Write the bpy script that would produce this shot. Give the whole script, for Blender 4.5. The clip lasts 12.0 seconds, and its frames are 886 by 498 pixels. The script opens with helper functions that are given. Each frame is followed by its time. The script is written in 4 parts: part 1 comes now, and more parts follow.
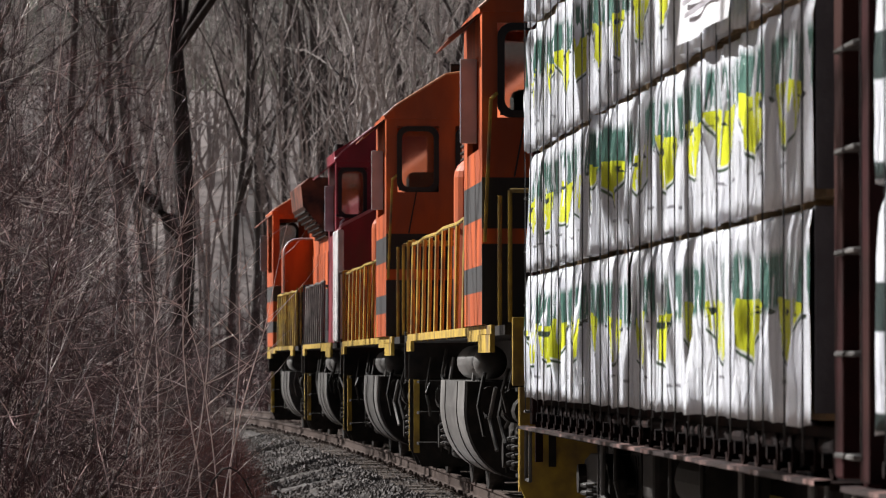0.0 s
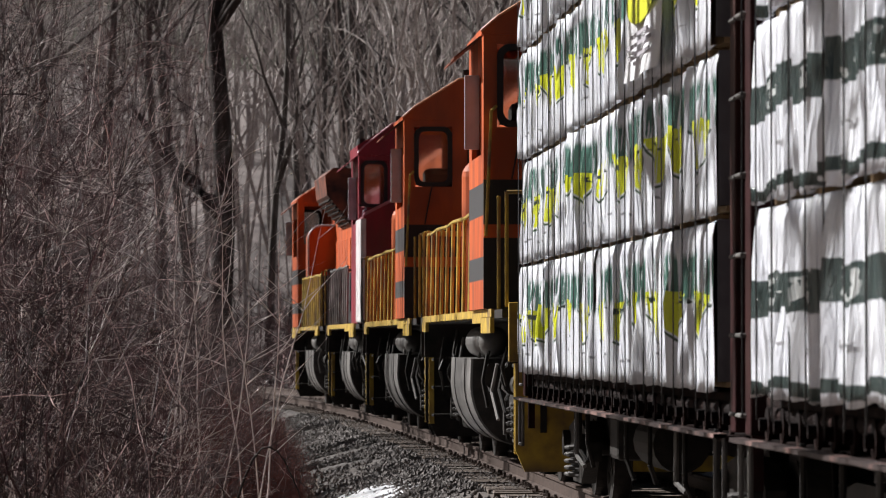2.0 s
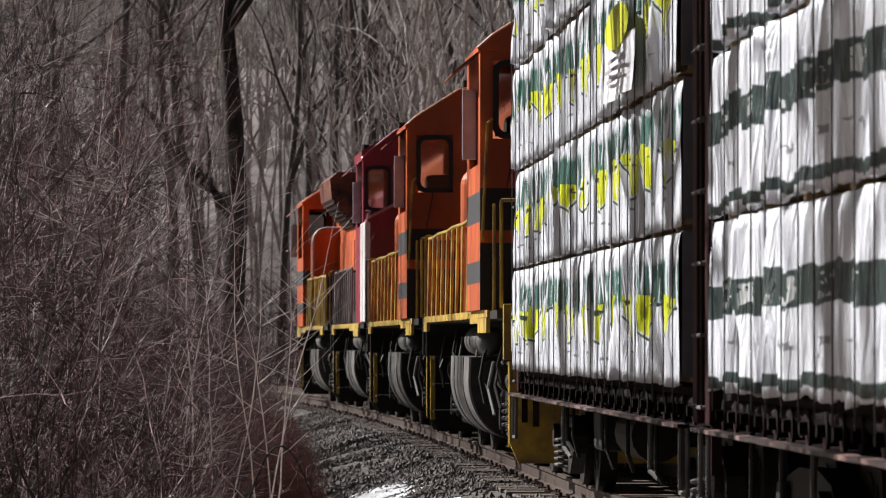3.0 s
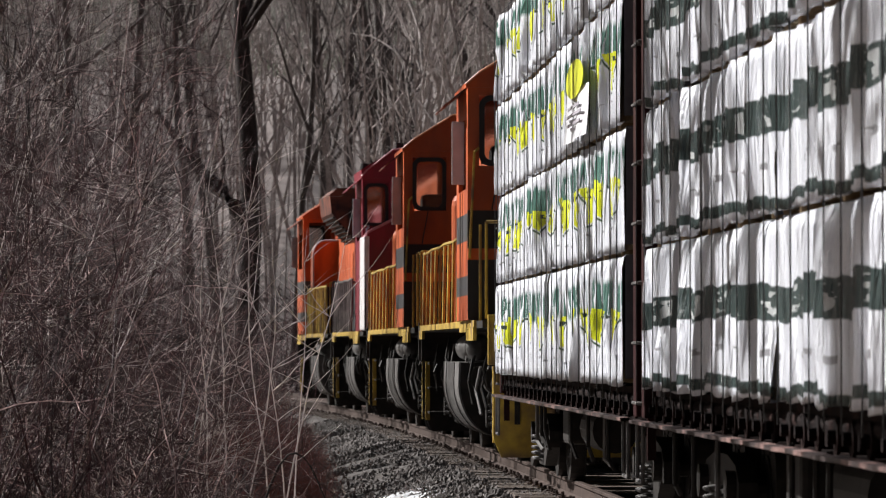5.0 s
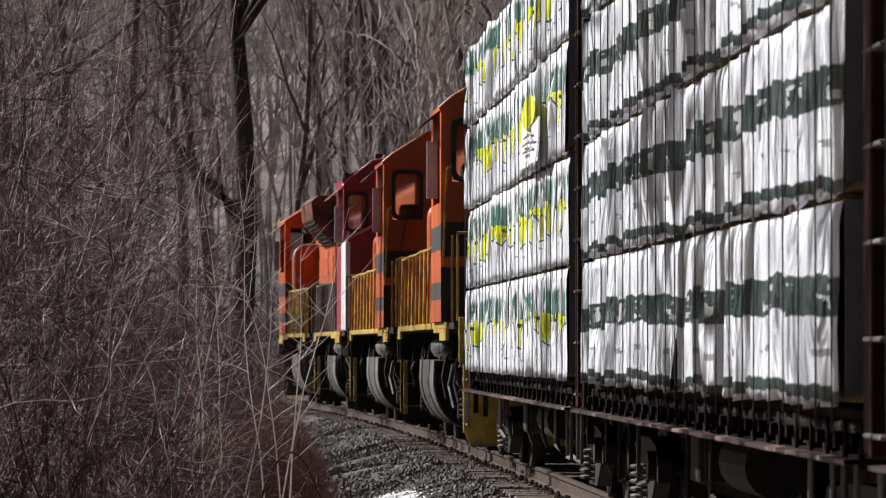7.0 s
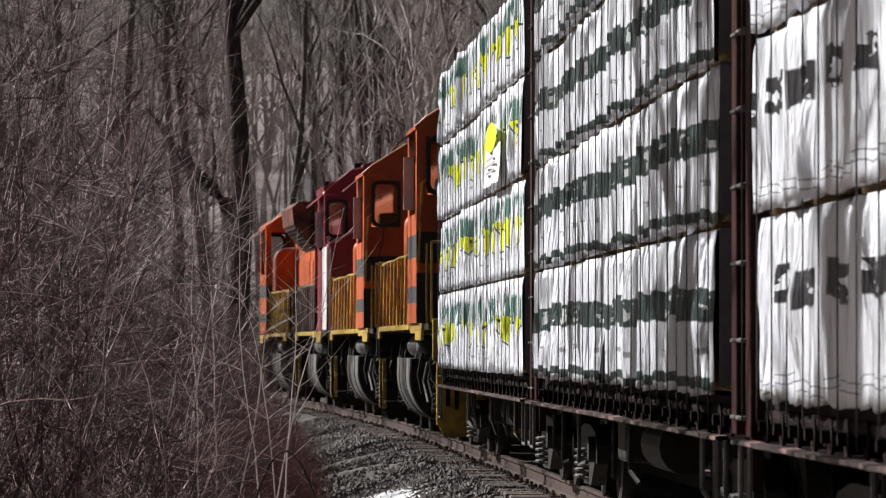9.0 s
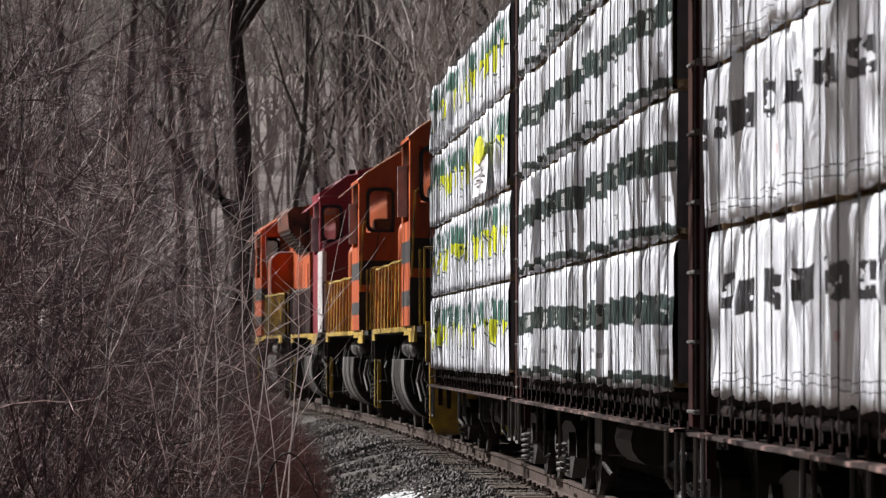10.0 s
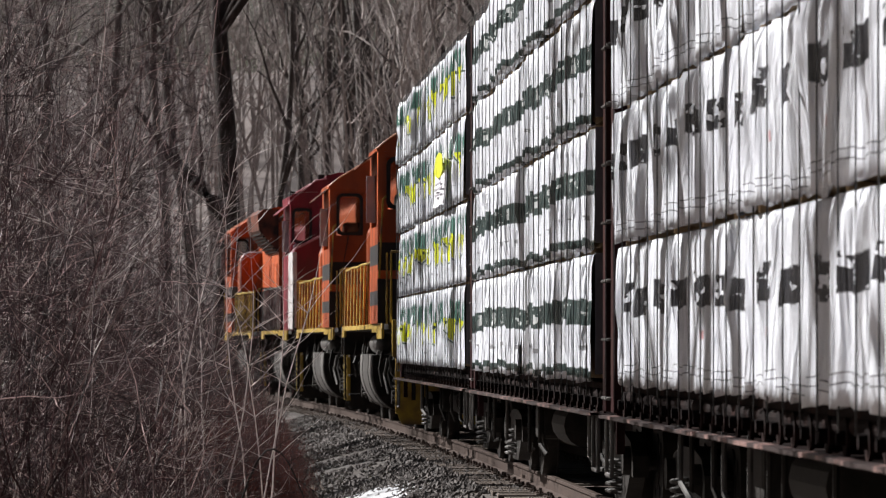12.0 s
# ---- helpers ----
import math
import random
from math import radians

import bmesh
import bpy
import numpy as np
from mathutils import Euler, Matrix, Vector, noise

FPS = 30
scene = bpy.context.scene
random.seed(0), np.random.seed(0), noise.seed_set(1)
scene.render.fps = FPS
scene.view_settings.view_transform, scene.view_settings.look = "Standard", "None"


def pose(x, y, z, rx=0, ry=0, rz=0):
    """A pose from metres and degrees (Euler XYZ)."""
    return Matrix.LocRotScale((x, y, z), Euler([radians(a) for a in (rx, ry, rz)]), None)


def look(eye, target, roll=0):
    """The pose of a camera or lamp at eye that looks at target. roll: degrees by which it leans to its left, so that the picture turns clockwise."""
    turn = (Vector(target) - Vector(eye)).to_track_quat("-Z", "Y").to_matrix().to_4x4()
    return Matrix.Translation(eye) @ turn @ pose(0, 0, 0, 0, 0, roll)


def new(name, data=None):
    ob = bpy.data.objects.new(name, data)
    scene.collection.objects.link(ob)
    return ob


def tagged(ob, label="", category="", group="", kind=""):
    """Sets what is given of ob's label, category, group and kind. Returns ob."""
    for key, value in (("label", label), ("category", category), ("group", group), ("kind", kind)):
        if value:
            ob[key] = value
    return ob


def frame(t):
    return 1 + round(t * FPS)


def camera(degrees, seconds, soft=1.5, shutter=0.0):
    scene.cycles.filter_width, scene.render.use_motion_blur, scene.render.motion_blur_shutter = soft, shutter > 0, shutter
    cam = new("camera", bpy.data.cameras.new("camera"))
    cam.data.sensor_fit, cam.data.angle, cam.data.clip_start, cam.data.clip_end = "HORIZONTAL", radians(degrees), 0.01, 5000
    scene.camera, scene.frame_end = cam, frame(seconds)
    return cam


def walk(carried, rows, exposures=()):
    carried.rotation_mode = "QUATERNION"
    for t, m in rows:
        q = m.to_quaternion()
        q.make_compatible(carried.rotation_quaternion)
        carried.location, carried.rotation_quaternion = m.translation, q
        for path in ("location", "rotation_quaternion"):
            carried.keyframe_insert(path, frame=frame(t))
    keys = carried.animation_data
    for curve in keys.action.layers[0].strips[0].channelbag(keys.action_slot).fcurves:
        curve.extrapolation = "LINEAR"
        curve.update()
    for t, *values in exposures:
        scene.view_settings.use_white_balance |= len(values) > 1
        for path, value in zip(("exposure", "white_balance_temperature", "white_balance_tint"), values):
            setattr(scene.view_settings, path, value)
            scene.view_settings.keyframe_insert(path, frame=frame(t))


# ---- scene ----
# ---- camera ----
# World: z = 0 is the top of the rails, +y runs away along the track.
LENS = 10.45
EYE = (0.0, 0.0, 1.335)
FOCAL = 784 / math.tan(radians(LENS / 2))
cam = camera(LENS, 12.0, soft=1.15)
# seconds, sideways swing, lift (both in 1/FOCAL), lean in degrees
AIM = [(0.0, 117.8, 27.4, 0.0), (0.5, 113.4, 1.4, 0.0), (1.0, 84.4, -6.0, 0.0), (1.5, 64.8, -10.4, 0.0), (2.0, 48.2, -9.1, 0.0),
       (2.5, 31.1, -12.1, 0.03), (3.0, 26.8, -10.5, 0.03), (5.0, 1.5, 1.7, 0.01), (5.5, 0.0, 0.0, 0.0), (6.0, -3.0, 1.9, 0.03),
       (6.5, 1.4, -1.2, 0.0), (7.0, 9.1, 0.3, 0.04), (9.0, 17.7, -1.2, 0.09), (9.5, 12.8, 2.1, 0.08), (10.0, 13.2, 1.5, 0.0),
       (10.5, 14.7, 1.7, -0.04), (11.0, 16.8, 5.1, 0.05), (11.5, 19.4, -1.0, 0.07), (12.0, 40.3, -5.1, 0.09)]
HORIZON = 173.7
cam.data.dof.use_dof, cam.data.dof.focus_distance, cam.data.dof.aperture_fstop = True, 45.0, 9.0
walk(cam, [(t, look(EYE, (100 * dx / FOCAL, 100.0, EYE[2] + 100 * (HORIZON + dy) / FOCAL), lean)) for t, dx, dy, lean in AIM])

# ---- light ----
SUN_AZ, SUN_EL = 32.0, 36.0      # degrees ahead of straight left, degrees above the ground
scene.view_settings.exposure = 0.6
sun_to = Vector((-math.cos(radians(SUN_EL)) * math.cos(radians(SUN_AZ)), math.cos(radians(SUN_EL)) * math.sin(radians(SUN_AZ)), math.sin(radians(SUN_EL))))
sun = new("sun", bpy.data.lights.new("sun", "SUN"))
sun.data.energy, sun.data.angle, sun.data.color = 5.75, radians(0.6), (1.0, 0.975, 0.955)
sun.matrix_world = look(sun_to * 60, (0, 0, 0))
world = bpy.data.worlds.new("sky")
world.use_nodes = True
scene.world = world
sky = world.node_tree.nodes.new("ShaderNodeTexSky")
sky.sky_type, sky.sun_disc = "NISHITA", False
sky.sun_elevation, sky.sun_rotation = radians(SUN_EL), math.atan2(sun_to.x, sun_to.y)
sky.dust_density = 3.0
back = world.node_tree.nodes["Background"]
back.inputs["Strength"].default_value = 0.016
world.node_tree.links.new(sky.outputs[0], back.inputs[0])

# ---- track line ----
TRACK = (4.2918, -0.044463, -0.00016636, -2.3765e-6)


def track_x(y):
    u = y - 54
    return TRACK[0] + TRACK[1] * y + TRACK[2] * u * u + TRACK[3] * u ** 3


def track_slope(y):
    u = y - 54
    return TRACK[1] + 2 * TRACK[2] * u + 3 * TRACK[3] * u * u


def beside(y, side, z):
    """A point beside the track: side metres to the right of its middle."""
    s = track_slope(y)
    n = math.sqrt(1 + s * s)
    return Vector((track_x(y) + side / n, y - side * s / n, z))


def train_front(t):
    """Where the front of the first car's load is at t seconds."""
    return 37.772 + t * (2.91973 + t * (-0.028866 + t * (0.00209577 - 5.325e-5 * t)))


# ---- materials ----
def node_mat(name, colour, second=None, scale=6.0, rough=0.6, metal=0.0, bump=0.0, bump_scale=40.0, stretch=(1, 1, 1), spec=0.5, mix=(0.35, 0.65), third=None, third_scale=1.2):
    m = bpy.data.materials.new(name)
    m.use_nodes = True
    nt = m.node_tree
    b = nt.nodes["Principled BSDF"]
    b.inputs["Roughness"].default_value, b.inputs["Metallic"].default_value = rough, metal
    b.inputs["Specular IOR Level"].default_value = spec
    co = nt.nodes.new("ShaderNodeTexCoord")
    mp = nt.nodes.new("ShaderNodeMapping")
    mp.inputs["Scale"].default_value = stretch
    nt.links.new(co.outputs["Object"], mp.inputs[0])
    second = second or tuple(c * 0.6 for c in colour)
    nz = nt.nodes.new("ShaderNodeTexNoise")
    nz.inputs["Scale"].default_value, nz.inputs["Detail"].default_value = scale, 6
    nt.links.new(mp.outputs[0], nz.inputs["Vector"])
    rp = nt.nodes.new("ShaderNodeValToRGB")
    rp.color_ramp.elements[0].position, rp.color_ramp.elements[1].position = mix
    rp.color_ramp.elements[0].color, rp.color_ramp.elements[1].color = (*second, 1), (*colour, 1)
    nt.links.new(nz.outputs[0], rp.inputs[0])
    out = rp.outputs[0]
    if third:
        n3 = nt.nodes.new("ShaderNodeTexNoise")
        n3.inputs["Scale"].default_value, n3.inputs["Detail"].default_value = third_scale, 4
        nt.links.new(mp.outputs[0], n3.inputs["Vector"])
        r3 = nt.nodes.new("ShaderNodeValToRGB")
        r3.color_ramp.elements[0].position, r3.color_ramp.elements[1].position = 0.5, 0.68
        nt.links.new(n3.outputs[0], r3.inputs[0])
        mx = nt.nodes.new("ShaderNodeMixRGB")
        mx.inputs[2].default_value = (*third, 1)
        nt.links.new(r3.outputs[0], mx.inputs[0])
        nt.links.new(out, mx.inputs[1])
        out = mx.outputs[0]
    nt.links.new(out, b.inputs["Base Color"])
    if bump:
        nb = nt.nodes.new("ShaderNodeTexNoise")
        nb.inputs["Scale"].default_value, nb.inputs["Detail"].default_value = bump_scale, 4
        nt.links.new(mp.outputs[0], nb.inputs["Vector"])
        bp = nt.nodes.new("ShaderNodeBump")
        bp.inputs["Strength"].default_value, bp.inputs["Distance"].default_value = bump, 0.02
        nt.links.new(nb.outputs[0], bp.inputs["Height"])
        nt.links.new(bp.outputs[0], b.inputs["Normal"])
    return m


def math_node(nt, op, a, b=None, clamp=False):
    n = nt.nodes.new("ShaderNodeMath")
    n.operation, n.use_clamp = op, clamp
    for i, v in enumerate((a, b)):
        if v is None:
            continue
        if isinstance(v, (int, float)):
            n.inputs[i].default_value = v
        else:
            nt.links.new(v, n.inputs[i])
    return n.outputs[0]


def band(nt, v, lo, hi, soft=0.01):
    """1 where v lies between lo and hi."""
    up = math_node(nt, "DIVIDE", math_node(nt, "SUBTRACT", v, lo), soft, True)
    down = math_node(nt, "DIVIDE", math_node(nt, "SUBTRACT", hi, v), soft, True)
    return math_node(nt, "MULTIPLY", up, down)


def wrap_mat(name, style):
    """Printed plastic lumber wrap; z is the height in the pack, y runs along it."""
    m = node_mat(name, (0.81, 0.835, 0.89), (0.70, 0.72, 0.79), 3.0, 0.24, bump=0.75, bump_scale=7, stretch=(1, 1.0, 0.4))
    nt = m.node_tree
    b = nt.nodes["Principled BSDF"]
    base = b.inputs["Base Color"].links[0].from_socket
    first = b.inputs["Normal"].links[0].from_socket
    fine_map = nt.nodes.new("ShaderNodeMapping")
    fine_map.inputs["Scale"].default_value = (1, 1, 0.13)
    fine_co = nt.nodes.new("ShaderNodeTexCoord")
    nt.links.new(fine_co.outputs["Object"], fine_map.inputs[0])
    crease = nt.nodes.new("ShaderNodeTexNoise")
    crease.inputs["Scale"].default_value, crease.inputs["Detail"].default_value, crease.inputs["Distortion"].default_value = 8.0, 8, 1.0
    nt.links.new(fine_map.outputs[0], crease.inputs["Vector"])
    sharp = math_node(nt, "ABSOLUTE", math_node(nt, "SUBTRACT", crease.outputs[0], 0.5))
    fb = nt.nodes.new("ShaderNodeBump")
    fb.inputs["Strength"].default_value, fb.inputs["Distance"].default_value = 0.95, 0.14
    nt.links.new(sharp, fb.inputs["Height"])
    nt.links.new(first, fb.inputs["Normal"])
    nt.links.new(fb.outputs[0], b.inputs["Normal"])
    co = nt.nodes.new("ShaderNodeTexCoord")
    sep = nt.nodes.new("ShaderNodeSeparateXYZ")
    nt.links.new(co.outputs["Object"], sep.inputs[0])
    y, z = sep.outputs[1], sep.outputs[2]
    wob = nt.nodes.new("ShaderNodeTexNoise")
    wob.inputs["Scale"].default_value = 2.2
    nt.links.new(co.outputs["Object"], wob.inputs["Vector"])
    # the print jumps from fold to fold
    fold = nt.nodes.new("ShaderNodeTexWhiteNoise")
    fold.noise_dimensions = "1D"
    nt.links.new(math_node(nt, "FLOOR", math_node(nt, "MULTIPLY", y, 1.7)), fold.inputs["W"])
    z = math_node(nt, "ADD", z, math_node(nt, "MULTIPLY", math_node(nt, "SUBTRACT", fold.outputs[0], 0.5), 0.055))
    zz = math_node(nt, "ADD", z, math_node(nt, "MULTIPLY", math_node(nt, "SUBTRACT", wob.outputs[0], 0.5), 0.10))
    chop = nt.nodes.new("ShaderNodeTexNoise")
    chop.inputs["Scale"].default_value, chop.inputs["Detail"].default_value = 7.0, 2
    squash = nt.nodes.new("ShaderNodeMapping")
    squash.inputs["Scale"].default_value = (1, 0.5, 2.0)
    nt.links.new(co.outputs["Object"], squash.inputs[0])
    nt.links.new(squash.outputs[0], chop.inputs["Vector"])

    def over(mask, colour):
        nonlocal base
        mx = nt.nodes.new("ShaderNodeMixRGB")
        mx.inputs[2].default_value = (*colour, 1)
        nt.links.new(mask, mx.inputs[0])
        nt.links.new(base, mx.inputs[1])
        base = mx.outputs[0]

    def letters(period, width, lo, hi, keep):
        p = math_node(nt, "FRACT", math_node(nt, "DIVIDE", y, period))
        k = math_node(nt, "MULTIPLY", band(nt, p, 0.1, 0.1 + width, 0.03), band(nt, zz, lo, hi))
        return math_node(nt, "MULTIPLY", k, math_node(nt, "GREATER_THAN", chop.outputs[0], keep))

    if style == "fruit":
        green = math_node(nt, "MULTIPLY", band(nt, zz, 0.47, 0.78, 0.05), math_node(nt, "GREATER_THAN", crease.outputs[0], 0.49))
        over(green, (0.075, 0.17, 0.14))
        p = math_node(nt, "ABSOLUTE", math_node(nt, "SUBTRACT", math_node(nt, "FRACT", math_node(nt, "DIVIDE", y, 1.35)), 0.5))
        drop = math_node(nt, "ADD", 0.24, math_node(nt, "MULTIPLY", math_node(nt, "POWER", math_node(nt, "MULTIPLY", p, 3.0), 2.0), 0.30))
        low = math_node(nt, "DIVIDE", math_node(nt, "SUBTRACT", zz, drop), 0.015, True)
        patch = nt.nodes.new("ShaderNodeTexNoise")
        patch.inputs["Scale"].default_value = 1.3
        nt.links.new(co.outputs["Object"], patch.inputs["Vector"])
        near = math_node(nt, "GREATER_THAN", patch.outputs[0], 0.31)
        low = math_node(nt, "MULTIPLY", low, near)
        edge_ = math_node(nt, "MULTIPLY", band(nt, math_node(nt, "SUBTRACT", zz, drop), -0.03, 0.0, 0.01), near)
        over(math_node(nt, "MULTIPLY", edge_, math_node(nt, "LESS_THAN", zz, 0.5)), (0.05, 0.09, 0.05))
        yell = math_node(nt, "MULTIPLY", low, math_node(nt, "LESS_THAN", zz, 0.54))
        over(math_node(nt, "MULTIPLY", yell, math_node(nt, "GREATER_THAN", crease.outputs[0], 0.43)), (0.66, 0.70, 0.03))
        over(letters(0.5, 0.55, 0.46, 0.51, 0.53), (0.03, 0.05, 0.04))
        over(letters(1.2, 0.5, 0.14, 0.17, 0.5), (0.25, 0.25, 0.28))
    elif style == "band":
        over(band(nt, zz, 0.40, 0.60, 0.01), (0.042, 0.062, 0.06))
        over(band(nt, zz, 0.0, 0.075, 0.01), (0.042, 0.062, 0.06))
        over(letters(1.4, 0.4, 0.43, 0.57, 0.53), (0.5, 0.52, 0.52))
        over(letters(1.3, 0.4, 0.20, 0.25, 0.5), (0.3, 0.3, 0.32))
    else:
        over(letters(1.2, 0.72, 0.45, 0.64, 0.41), (0.03, 0.03, 0.035))
        over(band(nt, zz, 0.045, 0.055, 0.004), (0.1, 0.1, 0.12))
        over(band(nt, zz, 0.09, 0.10, 0.004), (0.1, 0.1, 0.12))
        over(letters(2.3, 0.05, 0.26, 0.32, 0.4), (0.5, 0.12, 0.12))
    nt.links.new(base, b.inputs["Base Color"])
    return m


ORANGE = node_mat("orange_paint", (0.58, 0.108, 0.020), (0.33, 0.060, 0.016), 3.0, 0.55, spec=0.3, bump=0.06, third=(0.20, 0.062, 0.034), stretch=(1, 1, 0.35))
RED = node_mat("red_paint", (0.27, 0.010, 0.030), (0.17, 0.009, 0.022), 2.5, 0.45, bump=0.05, third=(0.12, 0.03, 0.03), stretch=(1, 1, 0.35))
YELLOW = node_mat("yellow_paint", (0.55, 0.37, 0.04), (0.30, 0.19, 0.035), 6, 0.55, third=(0.16, 0.10, 0.045), third_scale=2.2)
BLACKP = node_mat("black_paint", (0.022, 0.022, 0.024), (0.04, 0.036, 0.032), 4, 0.5)
GREYP = node_mat("grey_paint", (0.44, 0.42, 0.46), (0.33, 0.31, 0.34), 4, 0.5)
WHITEP = node_mat("white_paint", (0.74, 0.72, 0.72), (0.55, 0.52, 0.52), 4, 0.45)
# orange darkened in blotches to stand for shade on wings and awnings
SHADED_ORANGE = node_mat("shaded_orange_paint", (0.26, 0.075, 0.04), (0.05, 0.026, 0.022), 2.6, 0.6, spec=0.25, third=(0.03, 0.022, 0.02), third_scale=1.7)
# pale copies of the orange and red, for edges that stand in sun
LIT_ORANGE = node_mat("sunlit_orange_paint", (0.62, 0.27, 0.12), (0.40, 0.14, 0.06), 5, 0.45)
LIT_RED = node_mat("sunlit_red_paint", (0.52, 0.24, 0.28), (0.36, 0.10, 0.14), 5, 0.4)
SOOT = node_mat("sooty_steel", (0.012, 0.011, 0.010), (0.026, 0.022, 0.019), 9, 0.6, 0.0, bump=0.2, spec=0.25)
DUSTY = node_mat("dusty_tank_steel", (0.115, 0.109, 0.104), (0.038, 0.036, 0.034), 4, 0.55, 0.1, third=(0.22, 0.21, 0.2), stretch=(1, 0.25, 1))
STEEL = node_mat("worn_steel", (0.42, 0.40, 0.38), (0.25, 0.22, 0.20), 8, 0.35, 0.9)
MAROON = node_mat("car_maroon_paint", (0.034, 0.009, 0.010), (0.018, 0.007, 0.007), 5, 0.5, third=(0.045, 0.019, 0.016), bump=0.08, spec=0.1)
LEDGE = node_mat("scuffed_maroon_steel", (0.22, 0.13, 0.115), (0.022, 0.011, 0.010), 3.0, 0.5, 0.0, mix=(0.51, 0.62), bump=0.3)
UNDER = node_mat("dark_underframe_steel", (0.013, 0.007, 0.0065), (0.006, 0.004, 0.004), 7, 0.85, spec=0.08, third=(0.028, 0.013, 0.011), third_scale=3.0, bump=0.2)
CABLE = node_mat("strap_cable", (0.03, 0.03, 0.035), (0.06, 0.055, 0.05), 20, 0.5, 0.3)
TIMBER = node_mat("sawn_lumber", (0.52, 0.38, 0.22), (0.36, 0.25, 0.14), 8, 0.7, bump=0.2)
RUBBER = node_mat("black_rubber", (0.018, 0.018, 0.018), None, 6, 0.7)
RUST = node_mat("rusty_rail_steel", (0.085, 0.055, 0.043), (0.036, 0.023, 0.018), 12, 0.6, 0.35, bump=0.2)
TIE = node_mat("weathered_tie_wood", (0.15, 0.112, 0.086), (0.055, 0.041, 0.034), 6, 0.85, bump=0.4, stretch=(0.5, 4, 4))
STONE = node_mat("ballast_stone", (0.12, 0.099, 0.09), (0.04, 0.032, 0.029), 18, 0.75, bump=0.3)
BED = node_mat("ballast_bed", (0.13, 0.114, 0.105), (0.034, 0.028, 0.026), 14, 0.8, bump=0.9, bump_scale=14, third=(0.075, 0.06, 0.05), third_scale=0.9)
LITTER = node_mat("leaf_litter", (0.20, 0.15, 0.12), (0.09, 0.07, 0.058), 5, 0.9, bump=0.8, bump_scale=8, third=(0.22, 0.15, 0.10), third_scale=0.4)
SNOW = node_mat("old_snow", (0.82, 0.83, 0.86), (0.62, 0.63, 0.66), 5, 0.6, bump=0.4, bump_scale=12)
BARK = node_mat("grey_bark", (0.105, 0.088, 0.082), (0.05, 0.041, 0.038), 10, 0.9, bump=0.8, bump_scale=16, stretch=(1, 1, 0.2))
DARKBARK = node_mat("dark_brown_bark", (0.042, 0.033, 0.031), (0.02, 0.016, 0.015), 8, 0.95, bump=0.8, bump_scale=12, stretch=(1, 1, 0.2), spec=0.15)
# distant haze is mixed into this lighter bark colour
HAZED_BARK = node_mat("hazed_far_bark", (0.44, 0.385, 0.37), (0.25, 0.215, 0.205), 6, 0.9)
SLOPE = node_mat("far_wooded_slope", (0.15, 0.122, 0.115), (0.08, 0.064, 0.06), 0.25, 0.95, bump=0.8, bump_scale=2, third=(0.11, 0.088, 0.082), third_scale=0.06)
def island_mat(name, dark, mid, light, rough):
    """Twig bark by stem; a random tenth is painted pale as sunlit glints."""
    m = node_mat(name, mid, dark, 1.1, rough, mix=(0.35, 0.65), spec=0.14)
    nt = m.node_tree
    b = nt.nodes["Principled BSDF"]
    src = b.inputs["Base Color"].links[0].from_socket
    geo = nt.nodes.new("ShaderNodeNewGeometry")
    rp = nt.nodes.new("ShaderNodeValToRGB")
    rp.color_ramp.elements[0].position, rp.color_ramp.elements[1].position = 0.90, 1.0
    nt.links.new(geo.outputs["Random Per Island"], rp.inputs[0])
    mx = nt.nodes.new("ShaderNodeMixRGB")
    mx.inputs[2].default_value = (*light, 1)
    nt.links.new(rp.outputs[0], mx.inputs[0])
    nt.links.new(src, mx.inputs[1])
    nt.links.new(mx.outputs[0], b.inputs["Base Color"])
    return m


TWIG = island_mat("twig_bark", (0.008, 0.003, 0.0035), (0.064, 0.0235, 0.0265), (0.70, 0.49, 0.47), 0.5)
# pale bark, lightened further to stand for sun on the stems
TWIGPALE = node_mat("pale_sunlit_bark", (0.70, 0.60, 0.57), (0.46, 0.37, 0.35), 1.3, 0.28, spec=0.9)
DRYGRASS = node_mat("dry_red_grass", (0.15, 0.045, 0.034), (0.055, 0.018, 0.016), 2, 0.8, spec=0.12)
PAPER = node_mat("white_sheet", (0.8, 0.8, 0.82), (0.68, 0.68, 0.72), 4, 0.5)
SIGNYELLOW = node_mat("print_yellow", (0.70, 0.74, 0.03), (0.6, 0.62, 0.03), 4, 0.4)
WRAPS = {s: wrap_mat("lumber_wrap_" + s, s) for s in ("fruit", "band", "text")}


def glass_mat():
    m = bpy.data.materials.new("cab_glass")
    m.use_nodes = True
    b = m.node_tree.nodes["Principled BSDF"]
    b.inputs["Base Color"].default_value = (0.50, 0.50, 0.48, 1)
    b.inputs["Roughness"].default_value = 0.08
    b.inputs["Transmission Weight"].default_value = 1.0
    b.inputs["IOR"].default_value = 1.45
    return m


GLASS = glass_mat()


# ---- mesh helpers ----
def mesh_of(name, bm, material):
    me = bpy.data.meshes.new(name)
    bm.to_mesh(me)
    bm.free()
    for mm in (material if isinstance(material, (list, tuple)) else [material]):
        me.materials.append(mm)
    return me


def part(name, bm, material, parent, label=""):
    ob = new(name, bm if isinstance(bm, bpy.types.Mesh) else mesh_of(name, bm, material))
    ob.parent = parent
    if label:
        ob["label"] = label
    return ob


